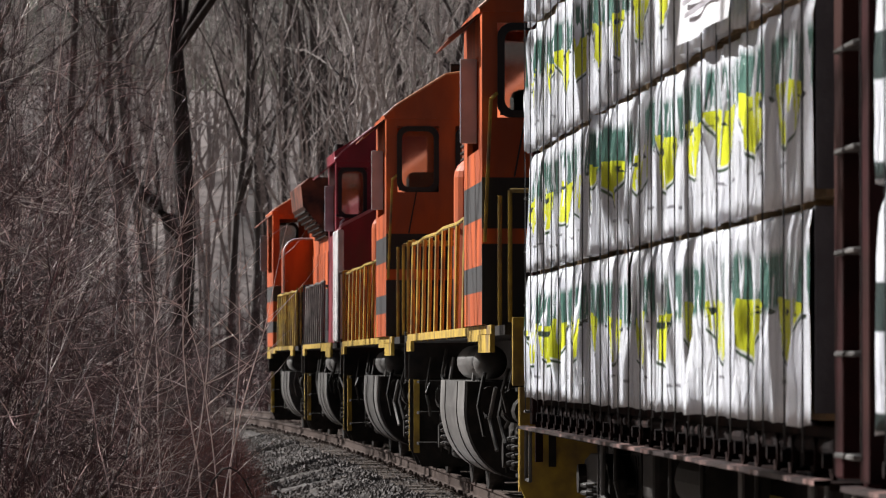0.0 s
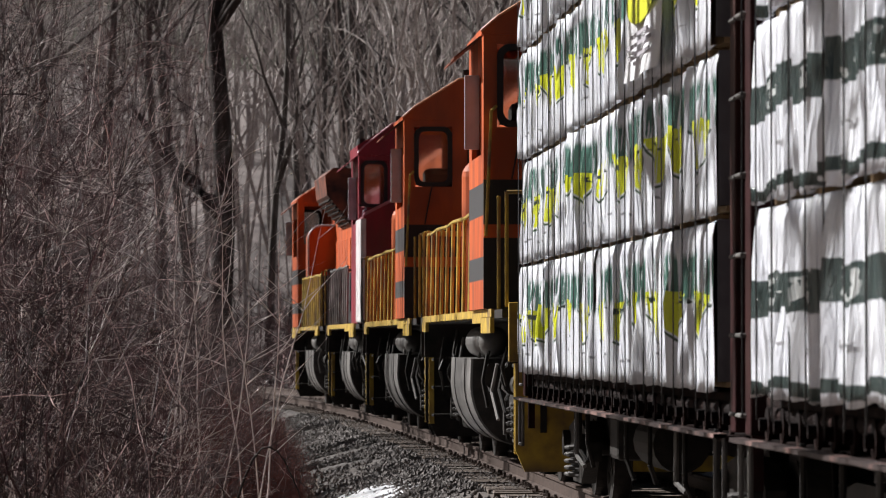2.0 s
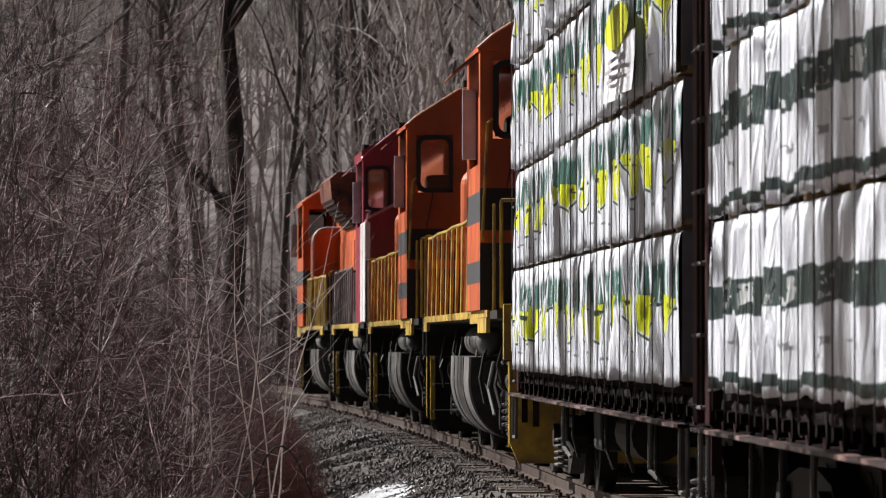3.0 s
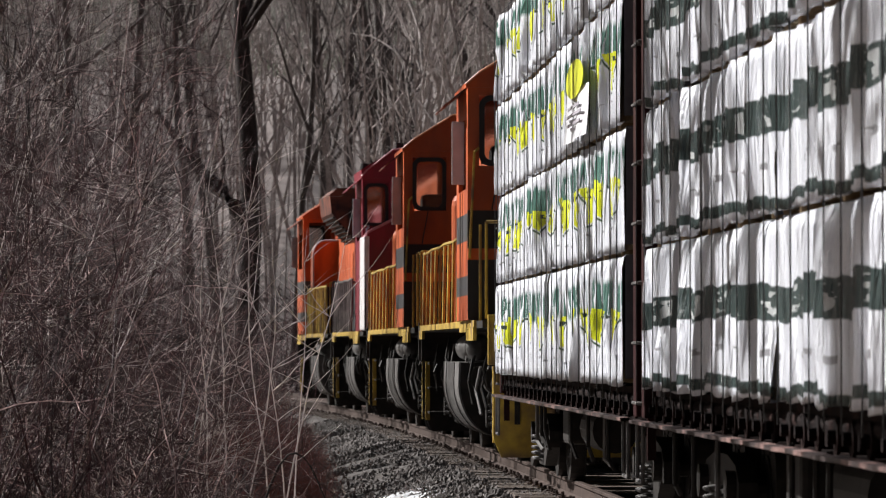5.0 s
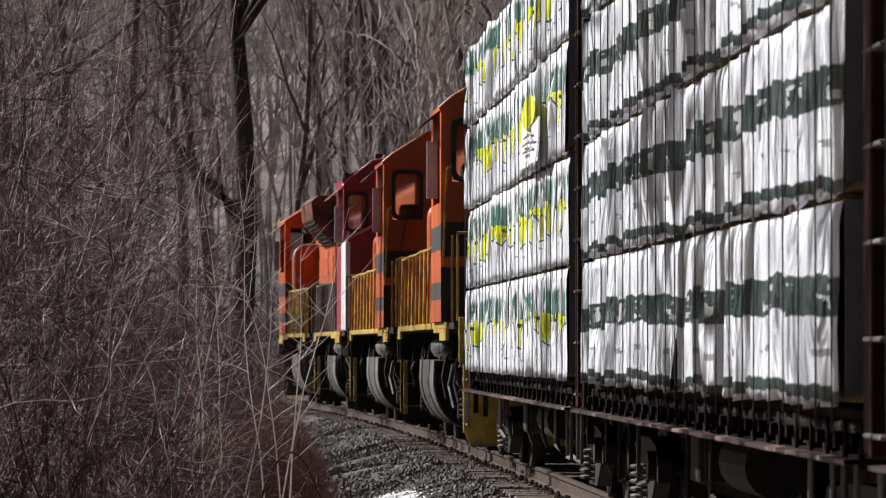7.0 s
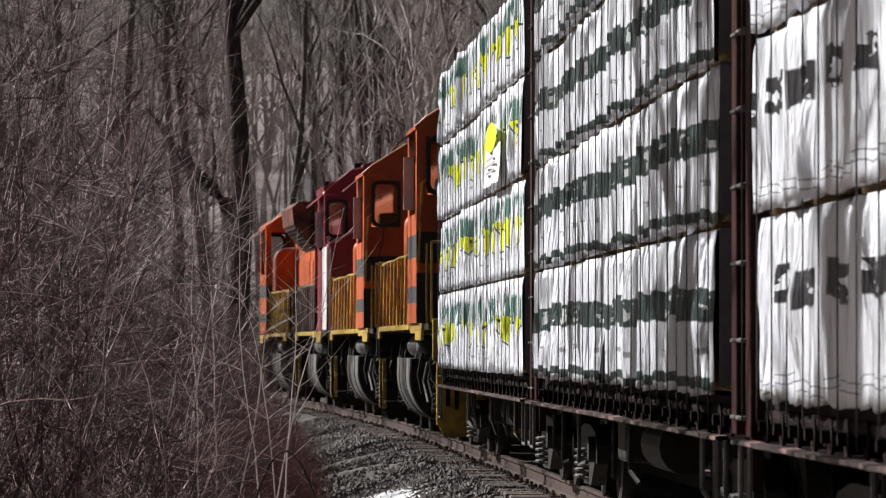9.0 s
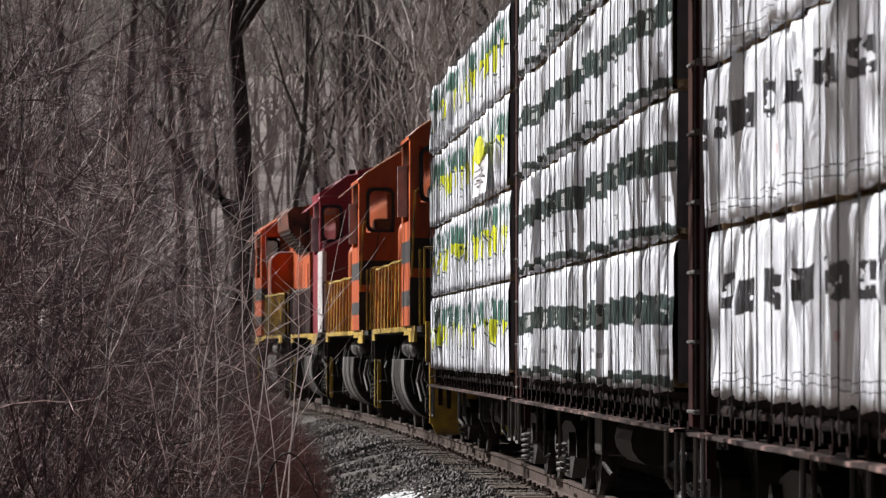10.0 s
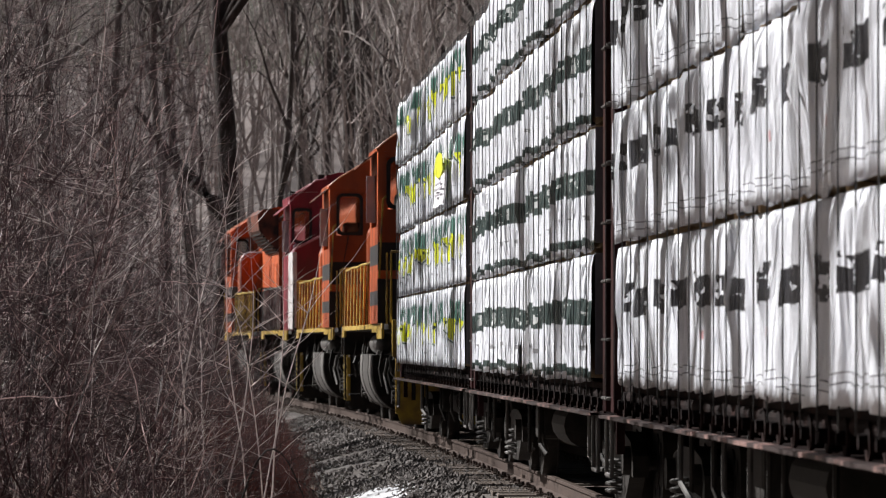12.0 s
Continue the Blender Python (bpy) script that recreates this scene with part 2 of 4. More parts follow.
def box(bm, x0, x1, y0, y1, z0, z1, bevel=0.0, mat_index=0):
    r = bmesh.ops.create_cube(bm, size=1.0, matrix=Matrix.Translation(((x0 + x1) / 2, (y0 + y1) / 2, (z0 + z1) / 2)) @ Matrix.Diagonal((abs(x1 - x0), abs(y1 - y0), abs(z1 - z0), 1)))
    faces = {f for v in r["verts"] for f in v.link_faces}
    for f in faces:
        f.material_index = mat_index
    if bevel:
        e = list({e for v in r["verts"] for e in v.link_edges})
        bmesh.ops.bevel(bm, geom=e, offset=bevel, segments=2, affect="EDGES", profile=0.5)
    return bm


def cyl(bm, p, q, r, r2=None, seg=12, caps=True):
    p, q = Vector(p), Vector(q)
    d = q - p
    m = Matrix.Translation((p + q) / 2) @ d.to_track_quat("Z", "Y").to_matrix().to_4x4()
    bmesh.ops.create_cone(bm, cap_ends=caps, segments=seg, radius1=r, radius2=r if r2 is None else r2, depth=d.length, matrix=m)
    return bm


def extrude_profile(bm, pts, y0, y1, mat_index=0):
    """A closed x-z outline drawn out from y0 to y1."""
    a = [bm.verts.new((x, y0, z)) for x, z in pts]
    b = [bm.verts.new((x, y1, z)) for x, z in pts]
    n = len(pts)
    fs = [bm.faces.new(a), bm.faces.new(b[::-1])]
    for i in range(n):
        fs.append(bm.faces.new((a[i], b[i], b[(i + 1) % n], a[(i + 1) % n])))
    for f in fs:
        f.material_index = mat_index
    bmesh.ops.recalc_face_normals(bm, faces=fs)
    return bm


def pipe(bm, pts, r, seg=6):
    for p, q in zip(pts[:-1], pts[1:]):
        cyl(bm, p, q, r, seg=seg)
    return bm


def smooth_round(bm):
    for f in bm.faces:
        f.smooth = len(f.verts) == 4
    return bm


def B():
    return bmesh.new()


def thing(name, label, category, group=""):
    ob = new(name)
    ob.empty_display_size = 0.2
    return tagged(ob, label, category, group)


def smooth(me):
    for p in me.polygons:
        p.use_smooth = True
    return me


def tube_mesh(name, lines, sides, material):
    """Many tapered tubes in one mesh. lines: (points, radii)."""
    verts, faces = [], []
    for pts, rad in lines:
        start = len(verts)
        for i, p in enumerate(pts):
            d = pts[min(i + 1, len(pts) - 1)] - pts[max(i - 1, 0)]
            u = d.orthogonal().normalized()
            w = d.cross(u).normalized()
            for k in range(sides):
                a = 2 * math.pi * k / sides
                verts.append(p + (u * math.cos(a) + w * math.sin(a)) * rad[i])
        for i in range(len(pts) - 1):
            for k in range(sides):
                a, b = start + i * sides + k, start + i * sides + (k + 1) % sides
                faces.append((a, b, b + sides, a + sides))
    me = bpy.data.meshes.new(name)
    me.from_pydata([tuple(v) for v in verts], [], faces)
    me.materials.append(material)
    return smooth(me)


# ---- ground and track ----
def ground_z(side, y):
    a = abs(side)
    z = -0.22 - 0.5 * min(max((a - 1.45) / 1.5, 0), 1) - 0.12 * min(max((a - 2.95) / 3, 0), 1)
    if a > 1.3:
        z += 0.05 * noise.noise(Vector((side * 0.9, y * 0.35, 2.0))) + 0.05 * min(a - 1.3, 1.5) * noise.noise(Vector((side * 0.5, y * 0.13, 7.0)))
    if 1.35 < a < 6:
        z += 0.13 * min(a - 1.35, 1.0) * noise.noise(Vector((side * 0.18 + y * 0.06, y * 0.55, 5.0))) + 0.02 * noise.noise(Vector((side * 3.0, y * 2.4, 1.0)))
    if a > 6:
        z += 0.5 * noise.noise(Vector((side * 0.05, y * 0.05, 3.0))) * min((a - 6) / 20, 1)
    rise = max(y - 175, 0) * 0.11 + max(-side - 8, 0) * 0.05
    return z + min(rise, 26)


def spread(core_lo, core_hi, step, reach, grow=1.22):
    xs = list(np.arange(core_lo, core_hi + 0.001, step))
    d = step
    while xs[-1] < reach:
        d *= grow
        xs.append(xs[-1] + d)
    d = step
    while xs[0] > -reach:
        d *= grow
        xs.insert(0, xs[0] - d)
    return [float(x) for x in xs]


def build_ground():
    sides, ys = spread(-6.0, 4.0, 0.16, 1800), spread(36.0, 105.0, 0.3, 2200)
    verts, faces, mats = [], [], []
    for y in ys:
        far = min(max(y, -60), 170)
        for s in sides:
            p = beside(far, s, 0)
            verts.append((p.x, p.y + (y - far), ground_z(s, y)))
    n = len(sides)
    for j in range(len(ys) - 1):
        for i in range(n - 1):
            faces.append((j * n + i, j * n + i + 1, (j + 1) * n + i + 1, (j + 1) * n + i))
            edge = 2.75 + 0.35 * noise.noise(Vector((1.0, ys[j] * 0.4, sides[i])))
            mats.append(2 if ys[j] > 165 else 0 if abs(sides[i]) < edge and ys[j] > -60 else 1)
    me = bpy.data.meshes.new("ground")
    me.from_pydata(verts, [], faces)
    me.materials.append(BED), me.materials.append(LITTER), me.materials.append(SLOPE)
    me.polygons.foreach_set("material_index", mats)
    smooth(me)
    return tagged(new("ground", me), "grey ballast shoulder and brown leaf-littered woodland floor", "ground", kind="structure")


build_ground()
track = tagged(new("track"), "single railway track with rusty rails on wooden ties", "railway track", kind="structure")


def rail_mesh(side):
    prof = [(-0.07, -0.18), (0.07, -0.18), (0.07, -0.165), (0.012, -0.145), (0.012, -0.045), (0.036, -0.03), (0.036, -0.004), (0.026, 0), (-0.026, 0), (-0.036, -0.004), (-0.036, -0.03), (-0.012, -0.045), (-0.012, -0.145), (-0.07, -0.165)]
    verts, faces, n = [], [], len(prof)
    ys = list(np.arange(-60, 172, 4.0))
    for y in ys:
        verts += [tuple(beside(float(y), side + x, z)) for x, z in prof]
    for j in range(len(ys) - 1):
        for i in range(n):
            faces.append((j * n + i, j * n + (i + 1) % n, (j + 1) * n + (i + 1) % n, (j + 1) * n + i))
    me = bpy.data.meshes.new("rail")
    me.from_pydata(verts, [], faces)
    me.materials.append(RUST)
    return me


for side in (-0.755, 0.755):
    part("rail", rail_mesh(side), None, track, "rusty steel rail with a worn bright head")

# ---- freight cars ----
CAR_PITCH, LOCO_PITCH, COUPLING = 18.54, 17.9, 0.65
TIERS = [(1.085, 0.93), (2.055, 0.89), (2.985, 0.93), (3.96, 0.87)]
moving = []      # (thing, distance of its middle from the load's front, turned round, place on its vehicle)
rolling = []     # (wheelset, radius)


def rim(bm, x, r, w, r_in):
    cyl(bm, (x - w / 2, 0, 0), (x + w / 2, 0, 0), r, seg=28)
    cyl(bm, (x - w / 2 - 0.012, 0, 0), (x - w / 2, 0, 0), r_in, seg=24)


def wheelset(parent, y, r):
    bm = B()
    for sgn in (-1, 1):
        rim(bm, sgn * 0.77, r, 0.14, r * 0.45)
        cyl(bm, (sgn * 0.69, 0, 0), (sgn * 0.70, 0, 0), r + 0.028, seg=28)
        for k in range(5):
            a = k * 2 * math.pi / 5
            cyl(bm, (sgn * 0.845, 0.62 * r * math.cos(a), 0.62 * r * math.sin(a)), (sgn * 0.85, 0.62 * r * math.cos(a), 0.62 * r * math.sin(a)), 0.05, seg=8)
    cyl(bm, (-0.98, 0, 0), (0.98, 0, 0), 0.075, seg=10)
    ob = part("wheelset", bm, SOOT, parent, "dark steel wheels on an axle")
    ob.location = (0, y, r)
    rolling.append((ob, r, y))
    return ob


def spring(bm, x, y, z0, z1, r=0.075, turns=5, wire=0.014):
    pts = [Vector((x + r * math.cos(a), y + r * math.sin(a), z0 + (z1 - z0) * a / (2 * math.pi * turns))) for a in np.linspace(0, 2 * math.pi * turns, turns * 8 + 1)]
    return pipe(bm, pts, wire, 5)


def freight_truck(car, y):
    bm = B()
    for s in (-1, 1):
        x = s * 0.99
        prof = [(-1.15, 0.50), (-0.95, 0.60), (-0.42, 0.66), (0.42, 0.66), (0.95, 0.60), (1.15, 0.50), (1.15, 0.34), (0.92, 0.36), (0.45, 0.14), (-0.45, 0.14), (-0.92, 0.36), (-1.15, 0.34)]
        a = [bm.verts.new((x - 0.06, y + u, z)) for u, z in prof]
        b = [bm.verts.new((x + 0.06, y + u, z)) for u, z in prof]
        fs = [bm.faces.new(a), bm.faces.new(b[::-1])] + [bm.faces.new((a[i], b[i], b[(i + 1) % 12], a[(i + 1) % 12])) for i in range(12)]
        bmesh.ops.recalc_face_normals(bm, faces=fs)
        for w in (-0.9, 0.9):
            cyl(bm, (x, y + w, 0.46), (x + s * 0.12, y + w, 0.46), 0.11, seg=14)
    box(bm, -1.0, 1.0, y - 0.2, y + 0.2, 0.44, 0.66, 0.03)
    tr = part("truck", bm, SOOT, car, "dirty black freight truck")
    for s in (-1, 1):
        for u in (-0.13, 0.07):
            part("spring", spring(B(), s * 1.075, y + u, 0.18, 0.46), DUSTY, tr, "dusty coil spring")
    for w in (-0.9, 0.9):
        wheelset(tr, y + w, 0.46)
    return tr


def build_car(label):
    car = thing("lumber_flatcar", label, "freight car", "lumber cars")
    L = 8.86
    bm = B()
    box(bm, -1.28, 1.28, -L, L, 1.0, 1.055, 0.01)
    for s in (-1, 1):
        box(bm, s * 1.12, s * 1.18, -L, L, 0.80, 1.0)
        box(bm, s * 1.15, s * 1.395, -L, L, 0.80, 0.83)
        box(bm, s * 0.55, s * 0.6, -5.0, 5.0, 0.55, 0.85)
    for k in range(15):
        y = -8.4 + k * 1.2
        box(bm, -1.30, 1.30, y - 0.05, y + 0.05, 0.86, 1.0)
    box(bm, -0.32, 0.32, -L - 0.1, L + 0.1, 0.55, 0.98, 0.02)
    part("deck", bm, UNDER, car, "very dark maroon steel deck and side sill")
    for s in (-1, 1):
        bm = B()
        n = 60
        rows_ = []
        for k in range(n + 1):
            y0, d = -L + 2 * L * k / n, random.uniform(-0.003, 0.003)
            rows_.append([bm.verts.new((s * x, y0, z)) for x, z in ((1.39, 0.843 + d), (1.46 + d, 0.84 + d), (1.46 + d, 0.818 + d), (1.39, 0.818))])
        for r0, r1 in zip(rows_[:-1], rows_[1:]):
            for i in range(4):
                bm.faces.new((r0[i], r0[(i + 1) % 4], r1[(i + 1) % 4], r1[i]))
        bmesh.ops.recalc_face_normals(bm, faces=bm.faces[:])
        part("side_ledge", bm, LEDGE, car, "scuffed flange along the side sill")
    # middle beam
    bm = B()
    box(bm, -0.1, 0.1, -L, L, 4.55, 4.75, 0.02)
    for k in range(14):
        y = -8.4 + k * 1.29
        box(bm, -0.08, 0.08, y - 0.06, y + 0.06, 1.05, 4.56)
    part("center_beam", bm, MAROON, car)
    # end walls
    for e in (-1, 1):
        y = e * (L - 0.02)
        bm = B()
        box(bm, -1.30, 1.30, y - 0.03, y + 0.03, 1.05, 4.62)
        wall = part("bulkhead", bm, MAROON, car, "dark red steel end bulkhead")
        for s in (-1, 1):
            part("post", box(B(), s * 1.20, s * 1.36, y - 0.09 * e, y + 0.16 * e, 0.85, 4.86, 0.012), MAROON, wall)
        for z in (1.6, 2.3, 3.0, 3.7, 4.5):
            part("rib", box(B(), -1.2, 1.2, y, y + 0.14 * e, z - 0.06, z + 0.06, 0.01), MAROON, wall)
        for x in (-0.4, 0.4):
            part("stiffener", box(B(), x - 0.06, x + 0.06, y, y + 0.12 * e, 1.05, 4.6), MAROON, wall)
        for s in (-1, 1):
            for k in range(9):
                z = 0.95 + k * 0.42
                rb = B()
                x0, x1 = s * 1.41, s * 1.43
                pipe(rb, [(s * 1.30, y + 0.12 * e, z), (s * 1.38, y + 0.12 * e, z), (s * 1.38, y + 0.38 * e, z), (s * 1.27, y + 0.38 * e, z)], 0.012, 6)
                part("rung", rb, DUSTY, wall, "steel grab iron")
        for s in (-1, 1):
            bm = B()
            box(bm, s * 1.24, s * 1.30, y + 0.36 * e, y + 0.40 * e, 0.55, 4.4)
            part("ladder_stile", bm, MAROON, car)
            bm = B()
            pipe(bm, [(s * 1.40, y, 0.82), (s * 1.40, y, 0.42), (s * 1.40, y - 0.45 * e, 0.42), (s * 1.40, y - 0.45 * e, 0.82)], 0.016, 6)
            part("stirrup", bm, DUSTY, car, "steel foot stirrup")
        bm = B()
        cyl(bm, (-0.12, y + 0.1 * e, 0.78), (-0.12, y + 0.42 * e, 0.78), 0.07)
        box(bm, -0.1, 0.1, y, y + 0.44 * e, 0.66, 0.9, 0.03)
        pipe(bm, [(0.35, y + 0.1 * e, 0.75), (0.38, y + 0.3 * e, 0.45), (0.2, y + 0.42 * e, 0.35)], 0.025)
        part("coupler", bm, SOOT, car)
        freight_truck(car, e * 6.55)
    # winches and tie-down cables
    spool = B()
    cyl(spool, (-0.05, 0, 0), (0.05, 0, 0), 0.075, seg=16)
    cyl(spool, (-0.07, 0, 0), (-0.05, 0, 0), 0.092, seg=16)
    cyl(spool, (-0.11, 0, 0), (-0.07, 0, 0), 0.035, seg=10)
    spool_me = mesh_of("winch", spool, UNDER)
    part("winch_bar", cyl(B(), (-1.27, -8.5, 0.965), (-1.27, 8.5, 0.965), 0.042, seg=12), UNDER, car)
    cb = B()
    pipe(cb, [(-0.01, 0, 0.0), (-0.015, 0, 3.86), (0.10, 0, 3.93), (1.2, 0, 3.93)], 0.0045, 5)
    cable_me = mesh_of("cable", cb, CABLE)
    for k in range(26):
        y = -8.35 + k * 16.7 / 25 + random.uniform(-0.06, 0.06)
        w = part("winch", spool_me, None, car)
        w.location = (-1.25, y, 0.915)
        c = part("cable", cable_me, None, car)
        c.location = (-1.435, y, 0.95)
        c.rotation_euler = (random.uniform(-0.008, 0.008), 0, 0)
    # brake gear under the sill
    for k in range(9):
        y = random.uniform(-7.8, 7.8)
        x = random.uniform(-1.36, -1.2)
        part("brake_rod", pipe(B(), [(x, y, 0.85), (x, y, random.uniform(0.35, 0.6)), (x + 0.05, y + random.uniform(-0.3, 0.3), 0.38)], 0.018, 6), DUSTY if k % 3 == 0 else SOOT, car)
    part("air_tank", cyl(B(), (-0.9, -1.2, 0.62), (-0.9, 0.4, 0.62), 0.2, seg=16), SOOT, car)
    part("brake_valve", box(B(), -1.15, -0.8, 1.2, 1.9, 0.45, 0.84, 0.04), SOOT, car)
    return car


def pack_mesh(style, height, seed, L):
    """One plastic-wrapped bundle, its middle at the origin, base at z = 0; the outer face is at x = -0.62."""
    rnd = random.Random(seed)
    W = 0.62
    ny, nz = 560, 11
    ph = [(rnd.uniform(0, 6.3), rnd.uniform(0.6, 1.4)) for _ in range(8)]
    verts, faces, mats = [], [], []
    ripples = [noise.noise(Vector((seed * 3.1, k * 0.9, 0.0))) for k in range(ny + 1)]

    def bulge(u, v, k):
        # soft slack, plus pleats with a steep rear edge that open towards the bottom
        w = u + 0.10 * (1 - v) * noise.noise(Vector((u * 0.8, seed, 4.0)))
        out = 0.022 * noise.noise(Vector((w * 0.9, v * 0.6, seed + 0.5))) + 0.012 * noise.noise(Vector((w * 2.7 + seed, v * 0.9, 1.0))) + 0.004 * ripples[k]
        for u0, h, wide, slant, lo_, hi_ in near_pleats[k]:
            q = u - u0 - slant * (1 - v)
            if -0.06 < q < wide:
                reach = min(max((hi_ - v) / 0.35, 0), 1) * min(max((v - lo_) / 0.25, 0), 1)
                out += h * reach * (1 + q / 0.06 if q < 0 else (1 - q / wide) ** 1.5)
        return out + 0.012 * noise.noise(Vector((u * 3.0, v * 4.0, seed))) * (0.3 + abs(noise.noise(Vector((u * 0.7, v, seed + 8.0)))))

    pleats, u0 = [], -L
    while u0 < L:
        u0 += rnd.choice((0.08, 0.12, 0.18, 0.25, 0.4, 0.7)) * rnd.uniform(0.7, 1.3)
        pleats.append((u0, rnd.choice((0.008, 0.014, 0.02, 0.03, 0.045)) * rnd.uniform(0.8, 1.2), rnd.uniform(0.15, 0.5), rnd.uniform(-0.15, 0.15), rnd.choice((-0.5, -0.5, -0.5, 0.3)), rnd.choice((0.6, 0.9, 1.4, 1.4))))
    u0 = -L
    while u0 < L:
        # loose folds of slack sheet
        u0 += rnd.uniform(0.45, 1.3)
        pleats.append((u0, rnd.uniform(0.015, 0.04), rnd.uniform(0.2, 0.6), rnd.uniform(-0.25, 0.25), rnd.choice((-0.5, -0.5, 0.1)), rnd.choice((0.8, 1.1, 1.4))))
    near_pleats = [[p for p in pleats if -0.3 < -L + 2 * L * k / ny - p[0] < 0.75] for k in range(ny + 1)]

    for k in range(ny + 1):
        u = -L + 2 * L * k / ny
        hem = -0.022 + (0.002 + 0.035 * noise.noise(Vector((u * 2.3, seed * 1.0, 9.0))) + 0.02 * noise.noise(Vector((u * 7.0, seed * 1.0, 2.0)))) * (0.6 if style == 'fruit' else 1.2)
        row = [(0.3, height)]
        row += [(-W + 0.05, height - 0.003)]
        for i in range(nz + 1):
            v = 1 - i / nz
            row.append((-W - bulge(u, v, k) + (0.018 if i == 0 else 0), hem + (height - 0.02 - hem) * v))
        row.append((-W + 0.03, hem + 0.01))
        for x, z in row:
            verts.append((x, u, z))
    n = nz + 4
    for k in range(ny):
        for i in range(n - 1):
            faces.append((k * n + i, k * n + i + 1, (k + 1) * n + i + 1, (k + 1) * n + i))
            mats.append(0)
    me = bpy.data.meshes.new("wrap")
    me.from_pydata(verts, [], faces)
    me.materials.append(WRAPS[style])
    smooth(me)
    return me


def wrap_end(height):
    bm = B()
    box(bm, -0.60, 0.6, -0.015, 0.015, 0.03, height - 0.004, 0.004)
    return mesh_of("end_flap", bm, node_wrap_grey)


node_wrap_grey = node_mat("grey_wrap_end", (0.16, 0.16, 0.18), (0.08, 0.08, 0.09), 3, 0.5, bump=0.2)


def core_mesh(height, L):
    bm = B()
    box(bm, -0.55, 0.6, 0.05 - L, L - 0.05, 0.0, height - 0.01)
    return mesh_of("lumber", bm, TIMBER)


def bolster_mesh():
    bm = B()
    box(bm, -0.585, 0.6, -0.045, 0.045, -0.045, -0.002, 0.004)
    return mesh_of("spacer", bm, TIMBER)


SPACERS = bolster_mesh()
REAR, FRONT, FRONT_FIRST = 4.10, 4.06, 4.29      # half the length of a pack
CORES = {(h, e): core_mesh(h, e) for _, h in TIERS for e in (REAR, FRONT, FRONT_FIRST)}
ENDS = {h: wrap_end(h) for _, h in TIERS}
WRAP_WORDS = {"fruit": "white plastic-wrapped lumber pack printed green and yellow", "band": "white plastic-wrapped lumber pack with grey-green bands", "text": "white plastic-wrapped lumber pack with black lettering"}


def loose_flap(pack):
    """A loose white sheet with a yellow disc that hangs off the wrap."""
    bm = B()
    bmesh.ops.create_grid(bm, x_segments=14, y_segments=12, size=0.5)
    for v in bm.verts:
        u, w = v.co.x, v.co.y
        v.co = (-0.72 - 0.025 * (0.5 - w) ** 2 + 0.015 * math.sin(u * 9), -0.95 + u * 2.1, 0.19 + w * 0.40)
    sheet = part("loose_flap", smooth(mesh_of("loose_flap", bm, PAPER)), None, pack, "loose white sheet with a yellow disc")
    bm = B()
    bmesh.ops.create_circle(bm, cap_ends=True, segments=24, radius=0.15, matrix=Matrix.Translation((-0.742, -0.9, 0.47)) @ Matrix.Diagonal((1, 6.5, 1, 1)) @ pose(0, 0, 0, 0, 90, 0))
    part("disc", bm, SIGNYELLOW, sheet)
    bm = B()
    for z, w in ((0.25, 0.6), (0.19, 0.8), (0.12, 0.7)):
        box(bm, -0.756, -0.750, -0.95 - w, -0.95 + w, z - 0.012, z + 0.012)
    part("print", bm, GREYP, sheet)


def load_car(o, style, seed):
    for ti, (z, h) in enumerate(TIERS):
        for half in (-1, 1):
            hl = REAR if half < 0 else FRONT_FIRST if style == "fruit" else FRONT
            shared = pack_mesh(style, h, seed + ti * 2 + (half > 0), hl)
            for s in (-1, 1):
                if style == "fruit" and ti == 2 and half < 0 and s < 0:
                    flap = True
                else:
                    flap = False
                p = thing("lumber_pack", WRAP_WORDS[style] + ", stacked on a flatcar", "lumber pack", "packs of lumber")
                part("wrap", shared, None, p)
                part("lumber", CORES[h, hl], None, p, "sawn lumber core")
                for e in (-1, 1):
                    part("end_flap", ENDS[h], None, p, "grey wrap folded over the end").location = (0, e * (hl - 0.015), 0)
                for k in range(5 if ti else 0):
                    part("spacer", SPACERS, None, p, "bare wooden spacer").location = (0, -3.5 + k * 1.75, 0)
                if flap:
                    loose_flap(p)
                d = random.uniform(-0.012, 0.012)
                place = Matrix.Translation((s * (0.775 + d), half * (hl + 0.04), z)) @ pose(0, 0, 0, 0, 0, 0 if s < 0 else 180)
                moving.append((p, o, 0, place))


CARS = [("fruit", "dark maroon lumber flatcar loaded with green and yellow wraps"), ("band", "dark maroon lumber flatcar loaded with grey-banded wraps"), ("text", "dark maroon lumber flatcar loaded with lettered wraps")]
for i, (style, words) in enumerate(CARS):
    o = -8.62 - CAR_PITCH * i
    moving.append((build_car(words), o, 0, Matrix()))
    load_car(o, style, 11 + 20 * i)


# ---- locomotives ----
def livery(name, base, stripe, bands):
    m = base.copy()
    m.name = name
    nt = m.node_tree
    b = nt.nodes["Principled BSDF"]
    src = b.inputs["Base Color"].links[0].from_socket
    co = nt.nodes.new("ShaderNodeTexCoord")
    sep = nt.nodes.new("ShaderNodeSeparateXYZ")
    nt.links.new(co.outputs["Object"], sep.inputs[0])
    for lo, hi in bands:
        mx = nt.nodes.new("ShaderNodeMixRGB")
        mx.inputs[2].default_value = (*stripe, 1)
        nt.links.new(band(nt, sep.outputs[2], lo, hi, 0.008), mx.inputs[0])
        nt.links.new(src, mx.inputs[1])
        src = mx.outputs[0]
    nt.links.new(src, b.inputs["Base Color"])
    return m


